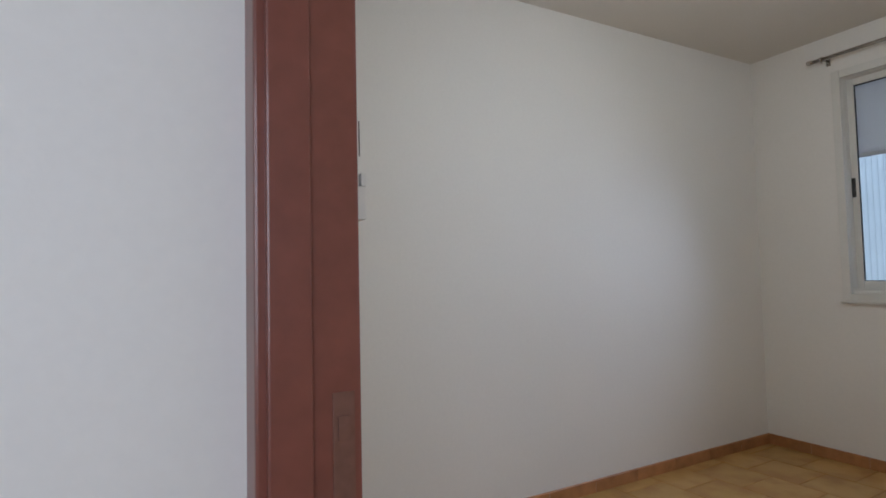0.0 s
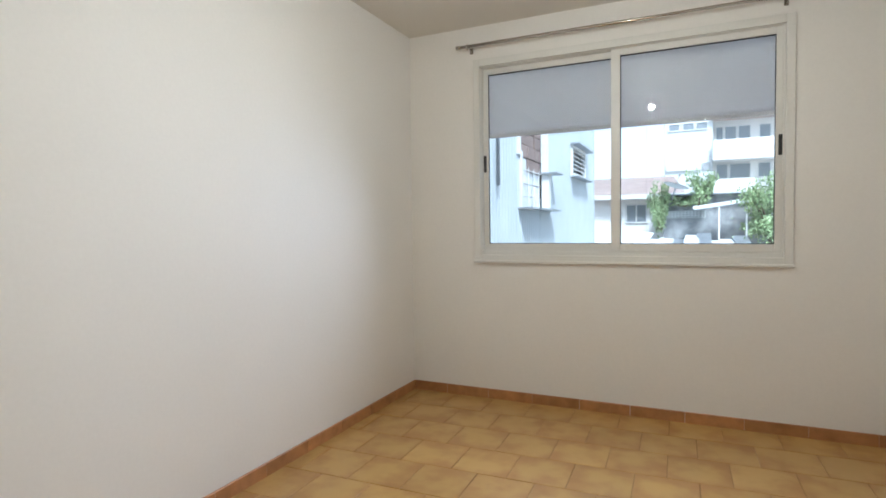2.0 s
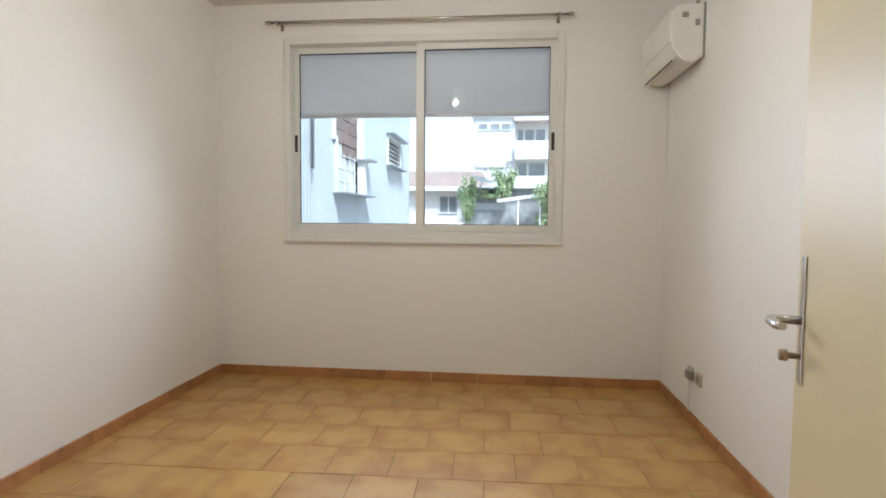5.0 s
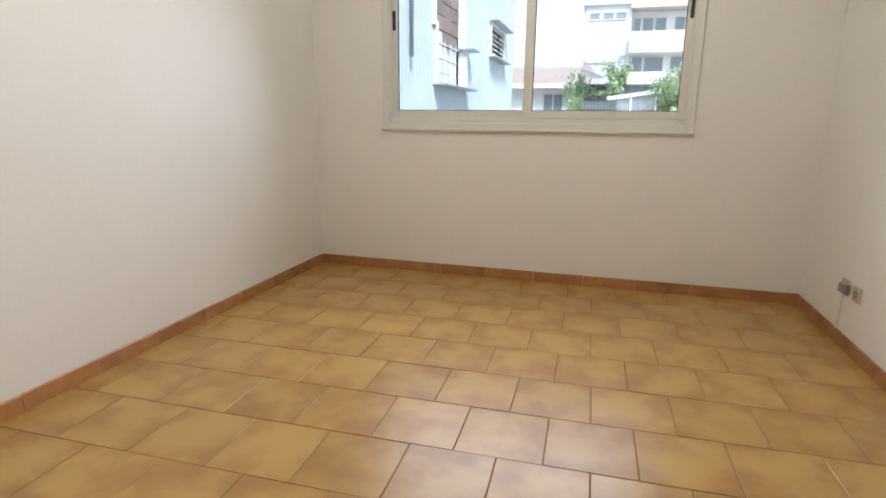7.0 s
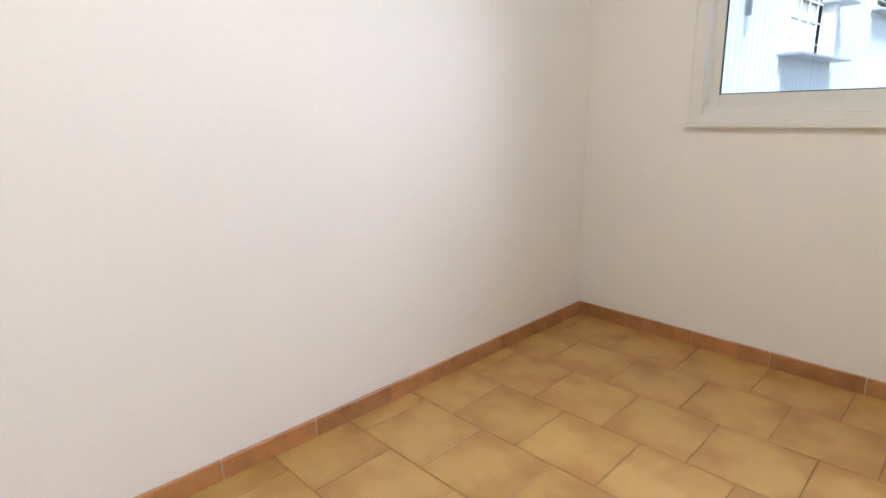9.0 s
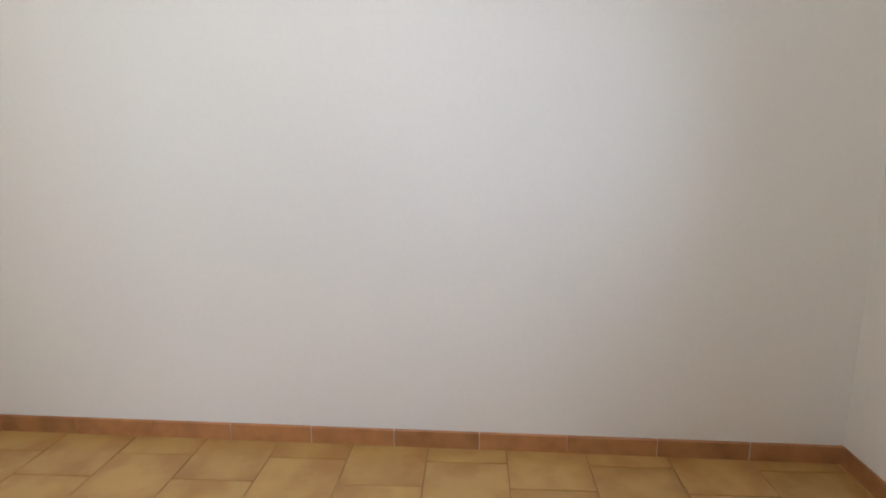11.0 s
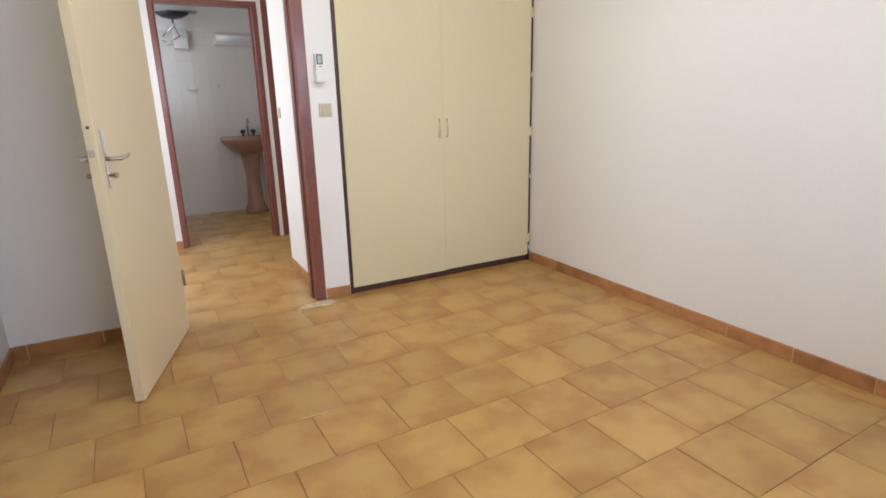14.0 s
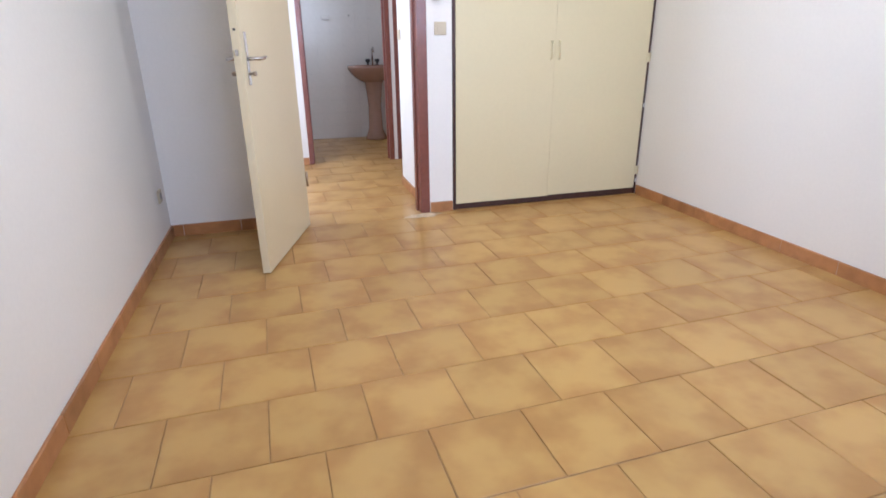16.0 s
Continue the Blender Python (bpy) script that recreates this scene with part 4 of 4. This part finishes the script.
climber("climbing_plant", "green creeper hanging over the shed wall", (0.98, 18.2, 1.72), (0.34, 0.25, 0.66), 2300, 1)
climber("climbing_plant", "green creeper climbing the shed's upper corner", (2.12, 18.2, 2.22), (0.36, 0.25, 0.48), 1500, 2)
climber("climbing_plant", "thin creeper between dish and roof", (1.62, 18.35, 1.98), (0.45, 0.2, 0.20), 700, 5)


def tree(at, seed):
    """A small garden tree: tapered trunk, forking limbs, leaf clumps with gaps. at: crown's middle."""
    r = random.Random(seed)
    v = thing("tree", "bushy light green garden tree beside the shed", "tree", (at[0], at[1], GZ))
    h = at[2] - GZ
    bm = bmesh.new()
    tube(bm, [(0.05, 0, 0), (0.0, 0.03, h * 0.4), (-0.08, 0, h * 0.75), (0.0, 0.05, h)], [0.13, 0.10, 0.08, 0.04], 10)
    clumps = []
    for k in range(17):
        a, up = r.uniform(0, 6.28), r.uniform(-0.9, 1.0)
        reach = r.uniform(0.45, 1.0) * math.sqrt(max(0.15, 1 - up * up * 0.7))
        tip = Vector((reach * 1.0 * math.cos(a), reach * 0.75 * math.sin(a), h + up * 0.78 + 0.28 * math.cos(a)))
        root = Vector((-0.04, 0, h * 0.72 + r.uniform(0, 0.6)))
        mid = (root + tip) / 2 + Vector((0, 0, r.uniform(0.02, 0.2)))
        tube(bm, [root, mid, tip], [0.04, 0.025, 0.008], 6)
        clumps += [tip, tip, (mid + tip) / 2]
    part("trunk", bm, M_BARK, v)
    co, fa = [], []
    for c0 in clumps:
        spread = r.uniform(0.11, 0.20)
        for _ in range(95):
            c = c0 + Vector((r.gauss(0, spread), r.gauss(0, spread), r.gauss(0, spread * 0.75)))
            m = Euler((r.uniform(0, 6.3), r.uniform(0, 6.3), r.uniform(0, 6.3))).to_matrix()
            q = r.uniform(0.03, 0.07)
            b = len(co)
            co += [c + m @ Vector(p) * q for p in ((-1, 0, 0), (0, -0.5, 0.1), (1.1, 0, -0.1), (0, 0.5, 0.1))]
            fa += [(b, b + 1, b + 2), (b, b + 2, b + 3)]
    me = bpy.data.meshes.new("crown")
    me.from_pydata([tuple(c) for c in co], [], fa)
    me.materials.append(M_LEAF)
    cr = new("crown", me)
    cr.parent = v
    tagged(cr, kind="stuff")
    return v


tree((3.98, 17.4, 1.72), 31)

# ---- pieces: floor tiles, baseboard tiles, bathroom wall tiles ----
PX, PY, JOINT = 0.292, 0.292, 0.0034
bm = bmesh.new()
box(bm, (-OUT, -0.75, -0.15), (W + OUT, D + OUT, -0.0035))
box(bm, (0.30, HY - 0.1, -0.15), (3.70, -0.75, -0.0035))
box(bm, (0.78, BY - 0.12, -0.15), (2.72, HY - 0.1, -0.0035))
floor = structure("floor", bm, M_GROUT, "ochre glazed floor tiles in running bond with brown joints", "floor")


def tile_mesh(w, d, mat, h=0.010, cham=0.0020, ox=0.0, oy=0.0):
    """A tile w by d with chamfered edges; ox, oy shift it from its origin where it is cut at a wall."""
    c = cham * 0.7
    vs = [(0, 0, -h), (w, 0, -h), (w, d, -h), (0, d, -h), (0, 0, -c), (w, 0, -c), (w, d, -c), (0, d, -c),
          (cham, cham, 0), (w - cham, cham, 0), (w - cham, d - cham, 0), (cham, d - cham, 0)]
    fs = [(8, 9, 10, 11)]
    for i in range(4):
        j = (i + 1) % 4
        fs += [(i, j, 4 + j, 4 + i), (4 + i, 4 + j, 8 + j, 8 + i)]
    me = bpy.data.meshes.new("tile")
    me.from_pydata([(x + ox, y + oy, z) for x, y, z in vs], [], fs)
    me.materials.append(mat)
    return me


bm = bmesh.new()
box(bm, (-OUT, -0.75, GZ), (W + OUT, D + OUT, -0.152))
box(bm, (0.30, HY - 0.1, GZ), (3.70, -0.752, -0.152))
box(bm, (0.78, BY - 0.12, GZ), (2.72, HY - 0.102, -0.152))
structure("wall_lower_storey", bm, M_RENDER, "plain rendered walls of the storey below")
FLOORS = ((0, W, 0, D), (JX0, JX1, -T, 0), (HX, 3.60, HY, -T), (0.4, HX, HY, -0.84), (0.58, 1.4, HY - 0.1, HY), (1.434, 2.252, HY - 0.1, HY), (0.9, 2.6, BY, HY - 0.1))
LAY = Matrix.Translation((1.7128, 1.8233, 0)) @ Matrix.Rotation(0.0255, 4, "Z")     # the bond runs a little askew to the walls
tile_cache = {}
r = random.Random(7)
for k in range(-22, 9):
    for i in range(-10, 10):
        x, y = PX * i + (0.146 if k % 2 else 0.0), PY * k
        mid = LAY @ Vector((x + PX / 2, y + PY / 2, 0))
        over = [q for q in FLOORS if mid.x - PX / 2 < q[1] and mid.x + PX / 2 > q[0] and mid.y - PY / 2 < q[3] and mid.y + PY / 2 > q[2]]
        if over:
            # cut at the walls, the last centimetres under the plaster
            cx0 = max(x, x + min(q[0] for q in over) - 0.02 - (mid.x - PX / 2))
            cx1 = min(x + PX, x + PX + max(q[1] for q in over) + 0.02 - (mid.x + PX / 2))
            cy0 = max(y, y + min(q[2] for q in over) - 0.02 - (mid.y - PY / 2))
            cy1 = min(y + PY, y + PY + max(q[3] for q in over) + 0.02 - (mid.y + PY / 2))
            if cx1 - cx0 < 0.015 or cy1 - cy0 < 0.015:
                continue
            key = (round(cx0 - x, 3), round(cy0 - y, 3), round(cx1 - cx0 - JOINT, 3), round(cy1 - cy0 - JOINT, 3))
            if key not in tile_cache:
                tile_cache[key] = tile_mesh(key[2], key[3], M_TILE, ox=key[0], oy=key[1])
            t = new("tile", tile_cache[key])
            t.matrix_world = LAY @ Matrix.Translation((x + JOINT / 2 + r.uniform(-0.0008, 0.0008), y + JOINT / 2 + r.uniform(-0.0008, 0.0008), r.uniform(-0.0006, 0.0004))) @ Euler((r.uniform(-0.001, 0.001), r.uniform(-0.001, 0.001), r.uniform(-0.002, 0.002))).to_matrix().to_4x4()
            t.parent = floor

BH, BT_ = 0.068, 0.009


def baseboard(name, label, start, along, normal, cuts):
    """A row of baseboard tiles on a pale mortar strip. cuts: distances of the joints along the wall."""
    s, a, nrm = Vector(start), Vector(along), Vector(normal)
    bm = bmesh.new()
    p, q = s + a * cuts[0], s + a * cuts[-1] + nrm * (BT_ * 0.80)
    box(bm, (min(p.x, q.x), min(p.y, q.y), 0.0), (max(p.x, q.x), max(p.y, q.y), BH - 0.004))
    bb_ = structure(name, bm, M_WGROUT, label, "baseboard")
    rot = Matrix((a, nrm, Vector((0, 0, 1)))).transposed().to_4x4()
    rr = random.Random(len(name) + int(cuts[-1] * 100))
    for c0, c1 in zip(cuts, cuts[1:]):
        g = rr.choice((0.0008, 0.0010, 0.0020))
        w = c1 - c0 - 2 * g
        vs = [(0, 0, 0), (w, 0, 0), (w, BT_, 0), (0, BT_, 0), (0, 0, BH), (w, 0, BH), (w, BT_ - 0.003, BH), (0, BT_ - 0.003, BH), (0, BT_, BH - 0.004), (w, BT_, BH - 0.004)]
        fs = [(0, 1, 5, 4), (2, 3, 8, 9), (9, 8, 7, 6), (4, 5, 6, 7), (0, 4, 7, 8, 3), (1, 2, 9, 6, 5), (0, 3, 2, 1)]
        me = bpy.data.meshes.new("tile")
        me.from_pydata(vs, [], fs)
        me.materials.append(M_BASE)
        t = new("tile", me)
        t.matrix_world = Matrix.Translation(s + a * (c0 + g) + nrm * rr.uniform(0.0002, 0.0012)) @ rot
        t.parent = bb_
    return bb_


def cuts_from(first, end, step=0.325, start=0.0):
    c = [start]
    v = first
    while v < end - 0.04:
        if v > start + 0.04:
            c.append(v)
        v += step
    return c + [end]


baseboard("baseboard_west", "terracotta baseboard tiles with white joints", (0, 0, 0), (0, 1, 0), (1, 0, 0), cuts_from(0.321, D, step=0.324, start=0.012))
baseboard("baseboard_north", "terracotta baseboard tiles under the window", (0, D, 0), (1, 0, 0), (0, -1, 0), cuts_from(0.28, W - 0.0105, start=0.0105))
baseboard("baseboard_east", "terracotta baseboard tiles", (W, 0, 0), (0, 1, 0), (-1, 0, 0), cuts_from(0.22, D, start=0.0))
baseboard("baseboard_south", "terracotta baseboard tiles beside the door", (JX1 + 0.001, 0, 0), (1, 0, 0), (0, 1, 0), cuts_from(0.30, W - JX1 - 0.012))
baseboard("baseboard_stub", "short terracotta baseboard tile", (WAX + 0.001, 0, 0), (1, 0, 0), (0, 1, 0), [0.0, JX0 - WAX - 0.002])
baseboard("baseboard_hall_west", "terracotta baseboard tiles along the hall", (HX, -0.84, 0), (0, 1, 0), (1, 0, 0), cuts_from(0.3, 0.84 - T - 0.009))
baseboard("baseboard_hall_south", "terracotta baseboard tiles along the hall", (2.253, HY, 0), (1, 0, 0), (0, 1, 0), cuts_from(0.25, 3.60 - 2.253))

bath_wall = bpy.data.objects["wall_bath_south"]
wt = tile_mesh(0.1490, 0.1480, M_BTILE, 0.007, 0.0010)
for j in range(13):
    for i in range(11):
        t = new("tile", wt)
        t.matrix_world = Matrix.Translation((2.59 - 0.15 * (i + 1), BY + 0.007, 0.001 + 0.1485 * j)) @ Matrix(((-1, 0, 0, 0.1490), (0, 0, 1, 0), (0, 1, 0, 0), (0, 0, 0, 1)))
        t.parent = bath_wall
